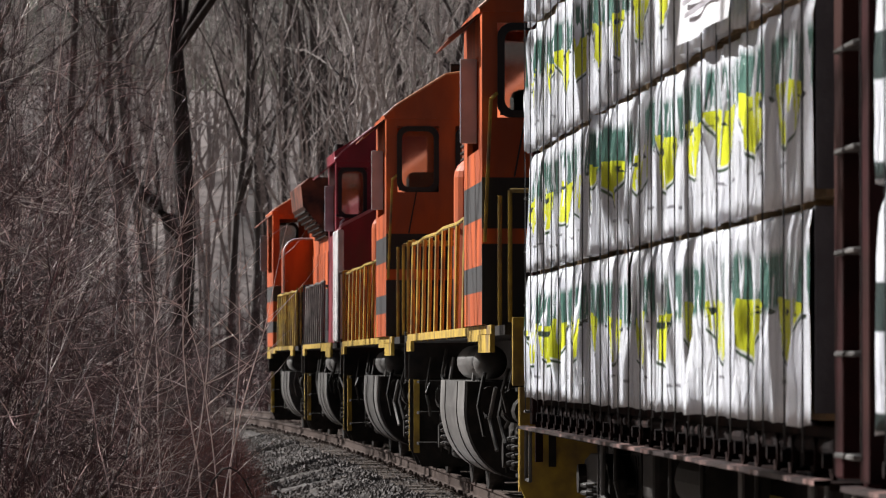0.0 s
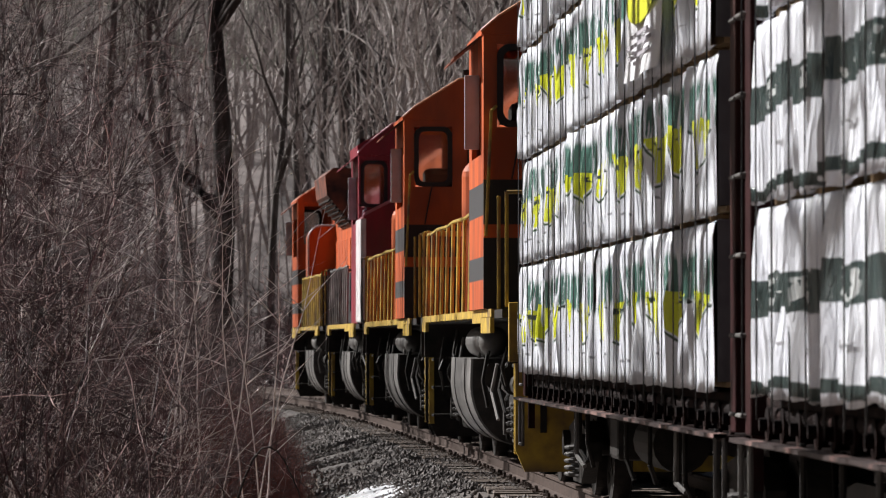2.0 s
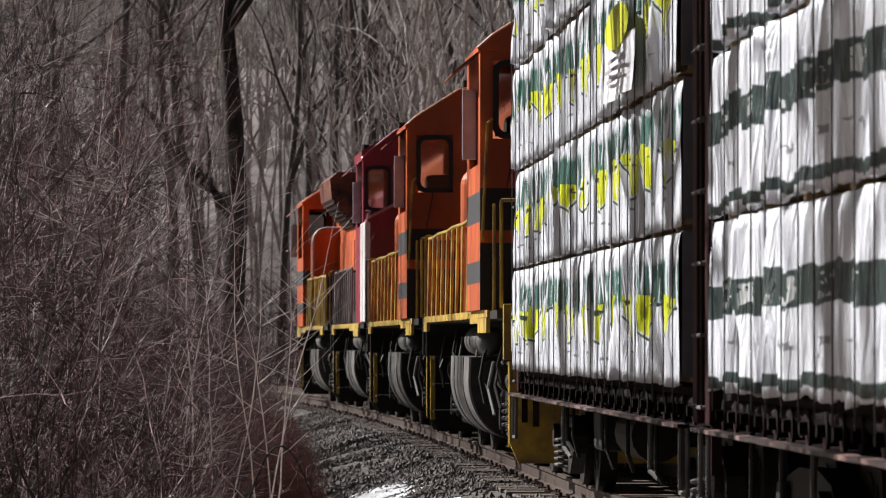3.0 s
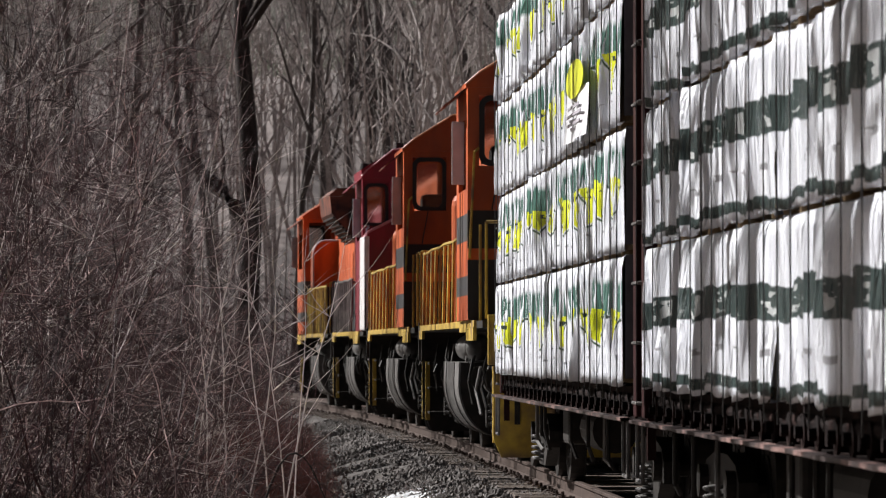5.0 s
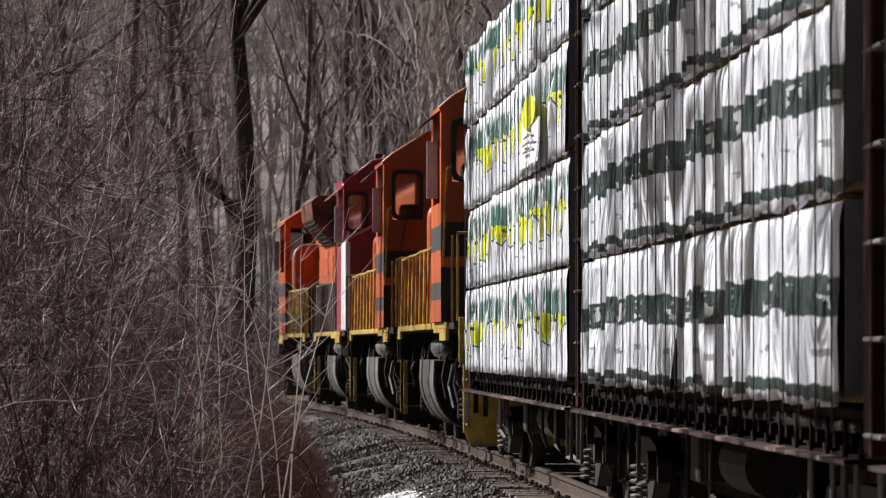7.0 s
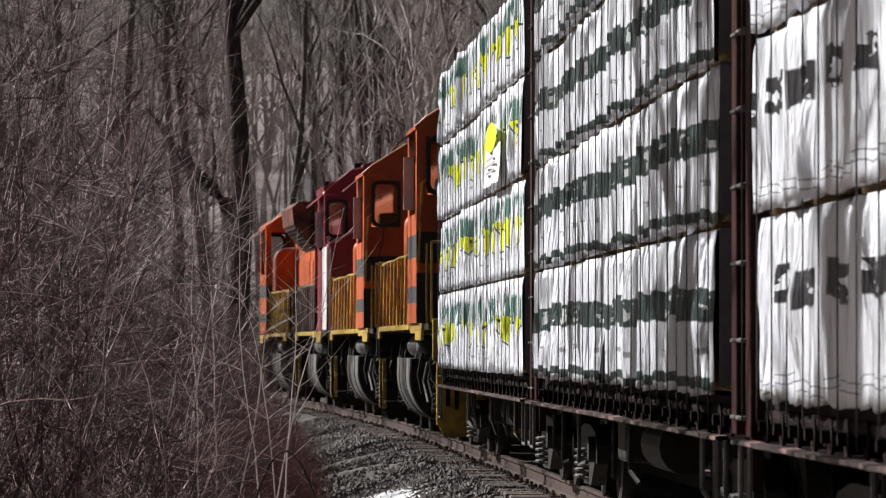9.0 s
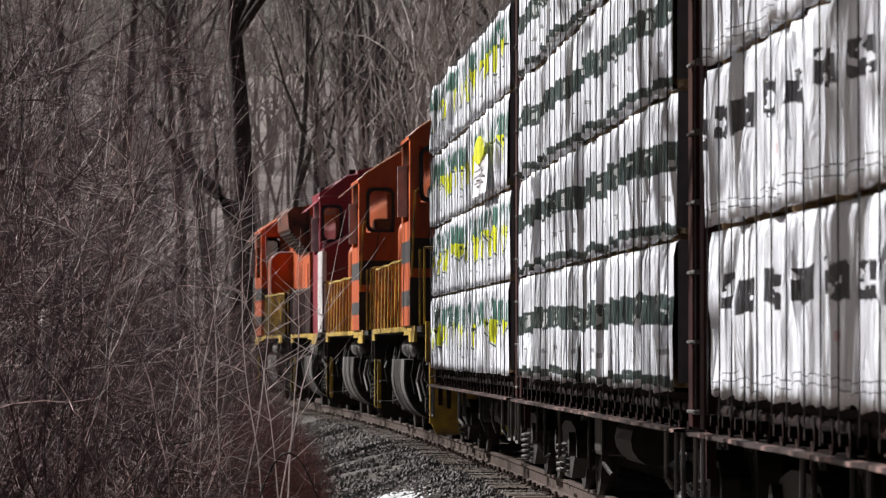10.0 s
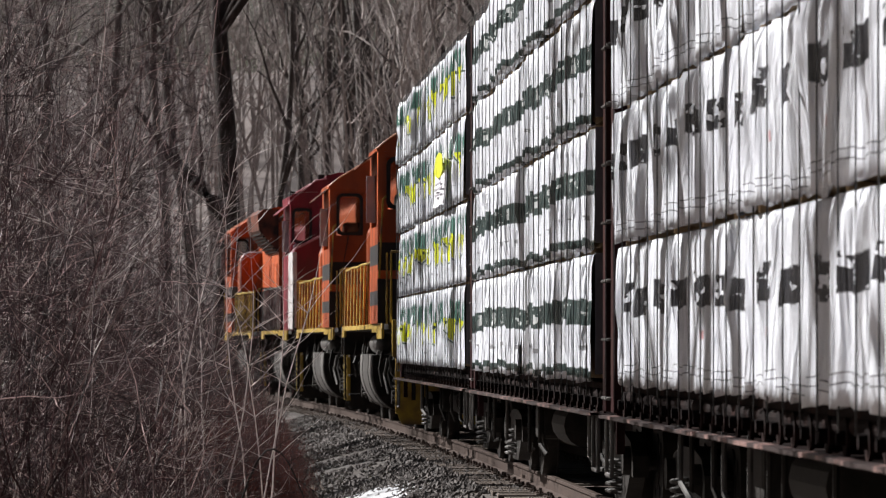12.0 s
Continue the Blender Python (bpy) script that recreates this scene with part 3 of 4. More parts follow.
ORANGE_STRIPED = livery("orange_paint_with_black_bands", ORANGE, (0.05, 0.05, 0.052), [(1.93, 2.16), (2.55, 2.87)])
ORANGE_END = livery("orange_paint_with_black_foot", ORANGE, (0.02, 0.019, 0.019), [(1.5, 2.34), (2.46, 2.90)])
ORANGE_BLACK = livery("orange_paint_over_black", ORANGE, (0.022, 0.022, 0.024), [(1.5, 2.72)])


def ring(bm, x0, x1, z0, z1, y0, y1, w):
    """A rounded-corner frame round an opening."""
    def loop(d, r, y):
        out = []
        for cx, cz, a0 in ((x1 + d - r, z1 + d - r, 0), (x0 - d + r, z1 + d - r, 90), (x0 - d + r, z0 - d + r, 180), (x1 + d - r, z0 - d + r, 270)):
            for k in range(5):
                a = radians(a0 + k * 22.5)
                out.append(bm.verts.new((cx + r * math.cos(a), y, cz + r * math.sin(a))))
        return out
    loops = [loop(w, 0.12, y0), loop(w, 0.12, y1), loop(-0.01, 0.09, y1), loop(-0.01, 0.09, y0)]
    fs = []
    for i in range(4):
        p, q = loops[i], loops[(i + 1) % 4]
        for k in range(20):
            fs.append(bm.faces.new((p[k], p[(k + 1) % 20], q[(k + 1) % 20], q[k])))
    bmesh.ops.recalc_face_normals(bm, faces=fs)
    return bm


def pierced(us, zs, holes, put, thick=0.05):
    """A wall in one piece, made of cells between the cuts us and zs, without the cells that begin at the holes."""
    bm = B()
    nu, nz = len(us), len(zs)
    solid = {(i, j) for i in range(nu - 1) for j in range(nz - 1) if (us[i], zs[j]) not in holes}
    v = {(i, j, d): bm.verts.new(put(us[i], zs[j], d * thick)) for i in range(nu) for j in range(nz) for d in (0, 1)}
    for i, j in solid:
        for d in (0, 1):
            bm.faces.new((v[i, j, d], v[i + 1, j, d], v[i + 1, j + 1, d], v[i, j + 1, d]))
        for (di, dj), (a, b) in {(-1, 0): ((i, j), (i, j + 1)), (1, 0): ((i + 1, j), (i + 1, j + 1)), (0, -1): ((i, j), (i + 1, j)), (0, 1): ((i, j + 1), (i + 1, j + 1))}.items():
            if (i + di, j + dj) not in solid:
                bm.faces.new((v[a[0], a[1], 0], v[b[0], b[1], 0], v[b[0], b[1], 1], v[a[0], a[1], 1]))
    bmesh.ops.recalc_face_normals(bm, faces=bm.faces[:])
    return bm


def loco_truck(loco, y):
    bm = B()
    for s in (-1, 1):
        x = s * 1.05
        box(bm, x - 0.07, x + 0.07, y - 1.9, y + 1.9, 0.62, 0.86, 0.04)
        box(bm, x - 0.07, x + 0.07, y - 0.45, y + 0.45, 0.3, 0.64, 0.05)
        for w in (-1.37, 1.37):
            box(bm, x - 0.09, x + 0.09, y + w - 0.2, y + w + 0.2, 0.36, 0.74, 0.04)
            cyl(bm, (x, y + w, 0.52), (x + s * 0.16, y + w, 0.52), 0.13, seg=14)
        for w in (-0.75, 0.75):
            cyl(bm, (x + s * 0.1, y + w - 0.22, 0.92), (x + s * 0.1, y + w + 0.22, 0.92), 0.12, seg=12)
            pipe(bm, [(x + s * 0.1, y + w, 0.92), (x + s * 0.14, y + w + 0.5, 0.75), (x + s * 0.12, y + w + 0.6, 0.35)], 0.02)
    box(bm, -1.0, 1.0, y - 0.3, y + 0.3, 0.5, 0.95)
    tr = part("truck", bm, SOOT, loco, "oily black locomotive truck")
    for s in (-1, 1):
        for u in (-0.3, 0.3):
            part("spring", spring(B(), s * 1.16, y + u, 0.42, 0.7, 0.08, 4, 0.018), SOOT, tr)
    for w in (-1.37, 1.37):
        wheelset(tr, y + w, 0.51)


def build_loco(label, paint, striped, rail_paint, wide_nose=False, flared=False, lift=0.0, cab_out=1.57, yellow_end=False, E=8.45, end_paint=None, hood_paint=None):
    lo = thing("diesel_locomotive", label, "locomotive", "locomotives")
    end_paint, hood_paint = end_paint or striped, hood_paint or paint
    C0, C1 = 1.9 - E, 4.4 - E         # near and far walls of the cab
    k_len = E / 8.45
    W, EAVE, TOP = cab_out, 4.29 + lift, 4.86 + lift
    # frame and walkway
    bm = B()
    box(bm, -1.50, 1.50, -E + 0.15, E - 0.15, 1.56, 1.64)
    box(bm, -0.7, 0.7, -E + 0.1, E - 0.1, 1.05, 1.56)
    part("frame", bm, SOOT, lo)
    for s in (-1, 1):
        bm = B()
        box(bm, s * 1.50, s * 1.53, 1.35 - E, E - 1.35, 1.575, 1.65)
        box(bm, s * 1.50, s * 1.54, 1.35 - E, 2.9 - E, 1.42, 1.57)
        box(bm, s * 1.50, s * 1.535, 2.9 - E, 4.5 - E, 1.52, 1.575)
        box(bm, s * 1.50, s * 1.54, E - 2.25, E - 1.35, 1.46, 1.575)
        part("side_sill", bm, YELLOW, lo, "yellow side sill")
    for e in (-1, 1):
        bm = B()
        y = e * E
        box(bm, -1.45, 1.45, y - 0.04, y + 0.04, 1.15, 1.70, 0.01)
        part("end_plate", bm, YELLOW if yellow_end and e < 0 else SOOT, lo)
        bm = B()
        pts = [(-1.39, 1.14), (-1.39, 0.34), (-1.30, 0.14), (1.30, 0.14), (1.39, 0.34), (1.39, 1.14)]
        extrude_profile(bm, pts, y - 0.03, y + 0.03)
        pil = part("pilot", bm, YELLOW if yellow_end and e < 0 else SOOT, lo, "yellow pilot plate" if yellow_end and e < 0 else "dirty black pilot plate")
        for s in (-1, 1):
            part("step_edge", box(B(), s * 1.33, s * 1.395, y - e * 0.04, y - e * 0.10, 0.3, 1.14), YELLOW, pil, "yellow step edge")
            part("slot", box(B(), s * 1.10, s * 1.16, y + e * 0.03, y + e * 0.045, 0.5, 1.0), SOOT, pil)
            for z in (0.4, 0.75, 1.1):
                part("step", box(B(), s * 0.95, s * 1.37, y - e * 0.75, y - e * 0.25, z, z + 0.03), SOOT, pil)
        bm = B()
        box(bm, -0.11, 0.11, y, y + e * 0.42, 0.66, 0.92, 0.03)
        for x in (-0.75, -0.6, 0.6, 0.75):
            pipe(bm, [(x, y + e * 0.03, 1.05), (x, y + e * 0.22, 0.8), (x * 0.9, y + e * 0.28, 0.5)], 0.022)
        part("coupler", bm, SOOT, lo)
        for s in (-1, 1):
            x = s * 1.46
            part("end_handrail", pipe(B(), [(x, y - e * 0.1, 1.66), (x, y - e * 0.1, 2.72), (s * 0.5, y - e * 0.05, 2.72)], 0.019, 6), rail_paint, lo)
            part("stanchion", pipe(B(), [(x, y - e * 1.3, 1.64), (x, y - e * 1.3, 2.72)], 0.019, 6), rail_paint, lo)
    # cab: walls round real window openings
    z0, w1, w2 = 1.655, 3.40 + lift, 4.20 + lift
    openings = [(-1.39 if W < 1.5 else -1.44, -0.93), (-0.73, -0.10), (0.10, 0.73), (0.93, 1.39 if W < 1.5 else 1.44)]
    cuts = sorted({-W, W, *(x for h in openings for x in h)})
    for y in (C0, C1 - 0.05):
        part("cab_wall", pierced(cuts, [z0, w1, w2, EAVE], [(x, w1) for x, _ in openings], lambda u, z, d: (u, y + d, z)), end_paint, lo)
    for s in (-1, 1):
        part("cab_wall", pierced([C0 + 0.05, C0 + 0.45, C1 - 0.45, C1 - 0.05], [z0, 3.15 + lift, 3.95 + lift, EAVE], [(C0 + 0.45, 3.15 + lift)], lambda u, z, d: (s * (W - d), u, z)), striped, lo)
    bm = B()
    extrude_profile(bm, [(-W - 0.02, EAVE), (-W - 0.02, EAVE + 0.06), (-1.45, EAVE + 0.16), (-0.85, TOP - 0.04), (-0.6, TOP), (0.6, TOP), (0.85, TOP - 0.04), (1.45, EAVE + 0.16), (W + 0.02, EAVE + 0.06), (W + 0.02, EAVE)], C0 - 0.03, C1 + 0.05)
    part("cab_roof", bm, paint, lo)
    for s in (-1, 1):
        # bowed roof hatch; pale roof edge strips carry the sunlit rim in their colour
        part("lit_roof_edge", pipe(B(), [(s * (W + 0.03), C0 - 0.035, EAVE + 0.03), (s * 1.44 if W > 1.5 else s * 1.32, C0 - 0.04, EAVE + 0.17), (s * 0.85, C0 - 0.04, TOP - 0.03), (s * 0.6, C0 - 0.04, TOP + 0.005)], 0.014, 6), LIT_ORANGE if paint is ORANGE else LIT_RED, lo, "pale roof edge strip, sunlight put into its colour")
    hatch = extrude_profile(B(), [(-0.62, TOP - 0.02), (-0.56, TOP + 0.10), (-0.3, TOP + 0.17), (0.3, TOP + 0.17), (0.56, TOP + 0.10), (0.62, TOP - 0.02)], C0 + 0.55, C1 - 0.35)
    part("roof_hatch", hatch, paint, lo, "domed hatch on the cab roof")
    for a, b in openings:
        bm = ring(B(), a + 0.05, b - 0.05, w1 + 0.05, w2 - 0.05, C0 - 0.02, C0 + 0.06, 0.05)
        g = part("window", bm, RUBBER, lo, "black rubber window gasket")
        bm = B()
        box(bm, a + 0.05, b - 0.05, C0 + 0.015, C0 + 0.025, w1 + 0.05, w2 - 0.05)
        pane = part("pane", bm, GLASS, g)
        pane.visible_shadow = False
    bm = B()
    box(bm, -1.42, -1.02, C0 - 0.035, C0 - 0.02, w1 + 0.02, w1 + 0.06)
    pipe(bm, [(-1.2, C0 - 0.03, w1 + 0.03), (-1.3, C0 - 0.05, w1 - 0.5)], 0.008)
    part("wiper", bm, RUBBER, lo)
    bm = B()
    box(bm, -0.3, 0.3, C0 + 0.8, C0 + 1.2, 2.6, 3.7, 0.05)
    part("control_stand", bm, RUBBER, lo, "dark control stand in the cab")
    bm = B()
    box(bm, -1.30, -0.85, C0 + 0.35, C0 + 0.6, 2.6, 3.66, 0.08)
    part("seat", bm, RUBBER, lo, "dark cab seat")
    for s in (-1, 1):
        # side awning, wind deflector, mirror arm
        bm = B()
        a = extrude_profile(B(), [(s * W, EAVE + 0.02), (s * (W + 0.27), EAVE - 0.20), (s * (W + 0.268), EAVE - 0.218), (s * W, EAVE + 0.0)], C0 + 0.3, C1 - 0.3)
        part("awning", a, SHADED_ORANGE if paint is ORANGE else paint, lo, "thin sloping side window awning")
        bm.free()
        bm = B()
        box(bm, s * (W + 0.015), s * (W + 0.16), C0 + 0.42, C0 + 0.45, 3.2 + lift, 3.92 + lift, 0.008)
        part("wind_deflector", bm, GREYP, lo, "grey wind deflector panel")
        bm = B()
        pipe(bm, [(s * (W - 0.02), C0 - 0.05, 2.35), (s * (W - 0.07), C0 - 0.08, 3.55), (s * (W - 0.12), C0 - 0.02, 3.6)], 0.017)
        part("grab_rail", bm, YELLOW if not wide_nose else GREYP, lo)
    # nose
    bm = B()
    if wide_nose:
        extrude_profile(bm, [(-1.44, 1.66), (-1.44, 3.38), (-1.38, 3.47), (-0.62, 3.86), (0.62, 3.86), (1.38, 3.47), (1.44, 3.38), (1.44, 1.66)], 0.4 - E, C0 - 0.005)
        nose = part("nose", bm, paint, lo, "wide dark red nose with pale edges")
        for s in (-1, 1):
            # worn white corner post; pink strip painted for the nose's sunlit top edge
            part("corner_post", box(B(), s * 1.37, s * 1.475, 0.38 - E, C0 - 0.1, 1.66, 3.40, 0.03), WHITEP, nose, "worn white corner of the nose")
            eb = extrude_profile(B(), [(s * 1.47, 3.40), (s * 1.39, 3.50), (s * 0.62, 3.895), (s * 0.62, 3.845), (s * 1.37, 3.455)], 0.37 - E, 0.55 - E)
            part("top_edge", eb, LIT_RED, nose, "pink edge strip, sunlight put into its colour")
    else:
        extrude_profile(bm, [(-0.8, 1.66), (-0.8, 2.73), (-0.52, 3.0), (-0.35, 3.05), (0.35, 3.05), (0.52, 3.0), (0.8, 2.73), (0.8, 1.66)], 0.4 - E, C0 - 0.005)
        part("nose", bm, end_paint, lo)
    # long hood
    bm = B()
    h, top = 0.86, 4.58 if flared else 4.18
    pts = [(-h, 1.66), (-h, 3.5), (-h, top - 0.18), (-h + 0.15, top), (h - 0.15, top), (h, top - 0.18), (h, 3.5), (h, 1.66)]
    extrude_profile(bm, pts, C1 + 0.01, E - 1.15)
    hood = part("long_hood", bm, hood_paint, lo)
    for s in (-1, 1):
        for k in range(int((2 * E - 6.4) / 0.87)):
            y = C1 + 0.65 + k * 0.87
            db = B()
            box(db, s * (h - 0.01), s * (h + 0.018), y + 0.03, y + 0.82, 1.95, 3.4, 0.006)
            part("hood_door", db, hood_paint, hood)
        bm = B()
        if flared:
            extrude_profile(bm, [(s * h, 3.66), (s * 1.36, 4.22), (s * 1.40, 4.62), (s * 1.24, 4.76), (s * h, 4.76)], E - 5.0, E - 1.2)
        else:
            box(bm, s * (h - 0.02), s * (h + 0.05), E - 4.25, E - 1.25, 3.45, 4.05, 0.02)
        part("radiator", bm, SHADED_ORANGE if flared else paint, lo)
        bm = B()
        for k in range(7):
            if flared:
                # slats on the sloping underside of the wing
                f = 0.1 + k * 0.13
                x, z = s * (h + 0.5 * f + 0.01), 3.65 + 0.56 * f
                box(bm, x - 0.02, x + 0.02, E - 4.8, E - 1.18, z - 0.03, z + 0.005)
            else:
                z = 3.52 + k * 0.075
                x = s * (h + 0.06)
                box(bm, x - 0.015, x + 0.015, E - 4.15, E - 1.35, z, z + 0.02)
        part("grille", bm, SOOT, lo)
        # equipment box behind the cab
        if not flared and not wide_nose:
            bm = B()
            cyl(bm, (s * 1.27, -0.6, 1.66), (s * 1.27, -0.6, 3.12), 0.19, seg=20)
            bmesh.ops.create_uvsphere(bm, u_segments=20, v_segments=10, radius=0.19, matrix=Matrix.Translation((s * 1.27, -0.6, 3.12)))
            part("filter_housing", bm, paint, lo, "tall rounded housing on the walkway")
        if flared:
            # rounded cabinet beside the cab
            cabt = []
            for a in range(0, 91, 15):
                cabt.append((s * (1.14 + 0.28 * math.sin(radians(a))), 3.48 + 0.28 * math.cos(radians(a))))
            extra = extrude_profile(B(), [(s * h, 3.76)] + cabt + [(s * 1.42, 2.72), (s * 1.40, 1.66), (s * h, 1.66)], C1 + 0.35, C1 + 1.6)
            body = part("side_cabinet", extra, hood_paint, lo, "rounded orange cabinet beside the cab")
            # pale strip round the cabinet's rim imitates the sun on its edge
            part("lit_edge", pipe(B(), [(x * 1.01, C1 + 1.62, z) for x, z in [(s * h, 3.76)] + cabt + [(s * 1.42, 2.72)]], 0.02, 6), GREYP, body, "pale strip standing for the sunlit edge")
        # walkway railing
        gap = 1.19 * (2 * E - 6.0) / 10.9
        for k in range(10):
            y = C1 + 0.25 + k * gap
            sb = B()
            pipe(sb, [(s * 1.49, y, 1.56), (s * 1.47, y, 2.66)], 0.021, 6)
            part("stanchion", sb, rail_paint, lo)
        rb = B()
        pipe(rb, [(s * 1.47, C1 + 0.2, 2.66)] + [(s * 1.47, C1 + 0.25 + k * gap, 2.66 + 0.012 * math.sin(k * 2.1)) for k in range(10)] + [(s * 1.46, E - 1.3, 2.62)], 0.022, 6)
        part("handrail", rb, rail_paint, lo)
        # air tank
        bm = B()
        cyl(bm, (s * 1.17, -1.5 * k_len, 1.34), (s * 1.17, 1.0 * k_len, 1.34), 0.165, seg=18)
        bmesh.ops.create_uvsphere(bm, u_segments=18, v_segments=10, radius=0.165, matrix=Matrix.Translation((s * 1.17, -1.5 * k_len, 1.34)))
        part("air_reservoir", smooth_round(bm), DUSTY, lo, "dusty grey air reservoir")
    # roof gear
    bm = B()
    for y in (0.5, 2.4, E - 3.25, E - 2.05):
        cyl(bm, (0, y, top), (0, y, top + 0.12), 0.45, seg=20)
    box(bm, -0.25, 0.25, -1.4, -0.7, top, top + 0.22, 0.03)
    part("roof_fan", bm, SOOT, lo)
    bm = B()
    for x in (-0.18, 0, 0.18):
        cyl(bm, (x + 0.3, C0 + 1.3, TOP - 0.02), (x + 0.3, C0 + 0.95, TOP + 0.06), 0.03, 0.07)
    part("horn", bm, SOOT, lo)
    part("antenna_box", box(B(), -0.78, -0.64, C0 + 0.15, C0 + 0.35, TOP - 0.06, TOP + 0.11, 0.01), SOOT, lo)
    if wide_nose:
        part("bell", cyl(B(), (-1.35, C0 + 0.5, EAVE + 0.12), (-1.35, C0 + 0.5, EAVE + 0.30), 0.11, 0.07, 14), SOOT, lo, "dark bell on the cab roof")
    # fuel tank with rounded lower sides
    T0, T1 = (-1.7, 2.3) if E > 8 else (-1.5, 1.5)
    prof = [(1.42, 1.16)] + [(0.92 + 0.51 * math.sin(radians(a)), 0.90 - 0.66 * math.cos(radians(a))) for a in range(90, -1, -6)]
    bm = B()
    extrude_profile(bm, [(-x, z) for x, z in prof] + [(x, z) for x, z in prof[::-1]], T0, T1)
    tank = part("fuel_tank", bm, DUSTY, lo, "dusty grey fuel tank with rounded sides")
    # black plate over one end stands for the shade on it
    bm = B()
    extrude_profile(bm, [(-x * 0.985, z * 0.985 + 0.012) for x, z in prof] + [(x * 0.985, z * 0.985 + 0.012) for x, z in prof[::-1]], T0 - 0.03, T0)
    part("tank_end_shade", bm, SOOT, tank)
    for y in (T0 + 1.1, T1 - 0.9):
        p2 = [(x + 0.008, z - 0.004) for x, z in prof]
        part("tank_strap", extrude_profile(B(), [(-x, z) for x, z in p2] + [(x, z) for x, z in p2[::-1]], y - 0.03, y + 0.03), SOOT, tank)
    loco_truck(lo, 3.25 - E)
    loco_truck(lo, E - 3.25)
    # brake cylinders, hoses and pipes hung below the walkway
    rn = random.Random(int(E * 10) + int(lift * 100))
    for s in (-1, 1):
        for y in (3.25 - E, E - 3.25, T0 - 0.35):
            for k in range(5):
                x = s * rn.uniform(1.16, 1.34)
                y1 = y + rn.uniform(-1.3, 1.3)
                za, zb = rn.uniform(1.1, 1.5), rn.uniform(0.55, 0.95)
                part("brake_pipe", pipe(B(), [(x, y1, za), (x + s * 0.05, y1 + rn.uniform(-0.1, 0.1), (za + zb) / 2), (x, y1 + rn.uniform(-0.5, 0.5), zb)], 0.018, 6), DUSTY if k == 0 else SOOT, lo)
            cb = cyl(B(), (s * 1.2, y - 0.25, 0.98), (s * 1.2, y + 0.2, 0.98), 0.11, seg=14)
            cyl(cb, (s * 1.2, y - 0.29, 0.98), (s * 1.2, y - 0.25, 0.98), 0.14, seg=14)
            part("brake_cylinder", cb, SOOT, lo)
    return lo


L0 = COUPLING + LOCO_PITCH / 2
SHORT_PITCH, SHORT_END = 13.7, 6.35
L2 = COUPLING + 2 * LOCO_PITCH + SHORT_PITCH / 2
moving.append((build_loco("orange diesel locomotive with black bands and yellow steps", ORANGE, ORANGE_STRIPED, YELLOW, yellow_end=True, end_paint=ORANGE_END), L0, 0, Matrix()))
moving.append((build_loco("orange diesel locomotive with black bands and yellow railings", ORANGE, ORANGE_STRIPED, YELLOW, end_paint=ORANGE_END), L0 + LOCO_PITCH, 0, Matrix()))
moving.append((build_loco("dark red diesel locomotive with a wide pale-edged nose", RED, RED, DUSTY, wide_nose=True, lift=0.22, cab_out=1.42, E=SHORT_END), L2, 0, Matrix()))
moving.append((build_loco("orange and black diesel locomotive with flared radiators", ORANGE, ORANGE_STRIPED, YELLOW, flared=True, E=SHORT_END, hood_paint=ORANGE_BLACK), L2 + SHORT_PITCH, 1, Matrix()))


# ---- woods ----
def limb(p, d, length, r, n, rnd, wander=0.25, up=0.08):
    pts, rad = [p.copy()], [r]
    d = d.normalized()
    for i in range(n):
        d = (d + Vector((rnd.uniform(-wander, wander), rnd.uniform(-wander, wander), rnd.uniform(-wander, wander) + up))).normalized()
        p = p + d * (length / n)
        pts.append(p.copy())
        rad.append(r * (1 - 0.85 * (i + 1) / n))
    return pts, rad


def tree_lines(base, height, r, rnd, limbs=9, subs=4, twigs=3, lean=(0, 0)):
    big, fine = [], []
    trunk = limb(base - Vector((0, 0, 0.3)), Vector((lean[0], lean[1], 1)), height, r, 9, rnd, 0.09, 0.05)
    big.append(trunk)
    for k in range(limbs):
        f = rnd.uniform(0.38, 0.97)
        i = min(int(f * 9), 8)
        a = rnd.uniform(0, 6.283)
        d = Vector((math.cos(a), math.sin(a), rnd.uniform(0.8, 2.0)))
        ll = height * rnd.uniform(0.22, 0.42) * (1.2 - f * 0.6)
        l1 = limb(trunk[0][i], d, ll, trunk[1][i] * 0.55 + 0.01, 6, rnd, 0.22, 0.1)
        big.append(l1)
        for _ in range(subs):
            j = rnd.randint(1, 5)
            a = rnd.uniform(0, 6.283)
            l2 = limb(l1[0][j], (l1[0][j] - l1[0][j - 1]).normalized() + Vector((math.cos(a), math.sin(a), rnd.uniform(-0.2, 0.6))) * 0.9, ll * rnd.uniform(0.3, 0.6), l1[1][j] * 0.6 + 0.004, 4, rnd, 0.25, 0.06)
            fine.append(l2)
            for _ in range(twigs):
                q = rnd.randint(1, 4)
                a = rnd.uniform(0, 6.283)
                fine.append(limb(l2[0][q], (l2[0][q] - l2[0][q - 1]).normalized() + Vector((math.cos(a), math.sin(a), rnd.uniform(-0.3, 0.5))), ll * rnd.uniform(0.12, 0.28), 0.008, 2, rnd, 0.3, 0.0))
    return big, fine


def floor_z(x, y):
    return ground_z(x - track_x(min(max(y, -60), 170)), y)


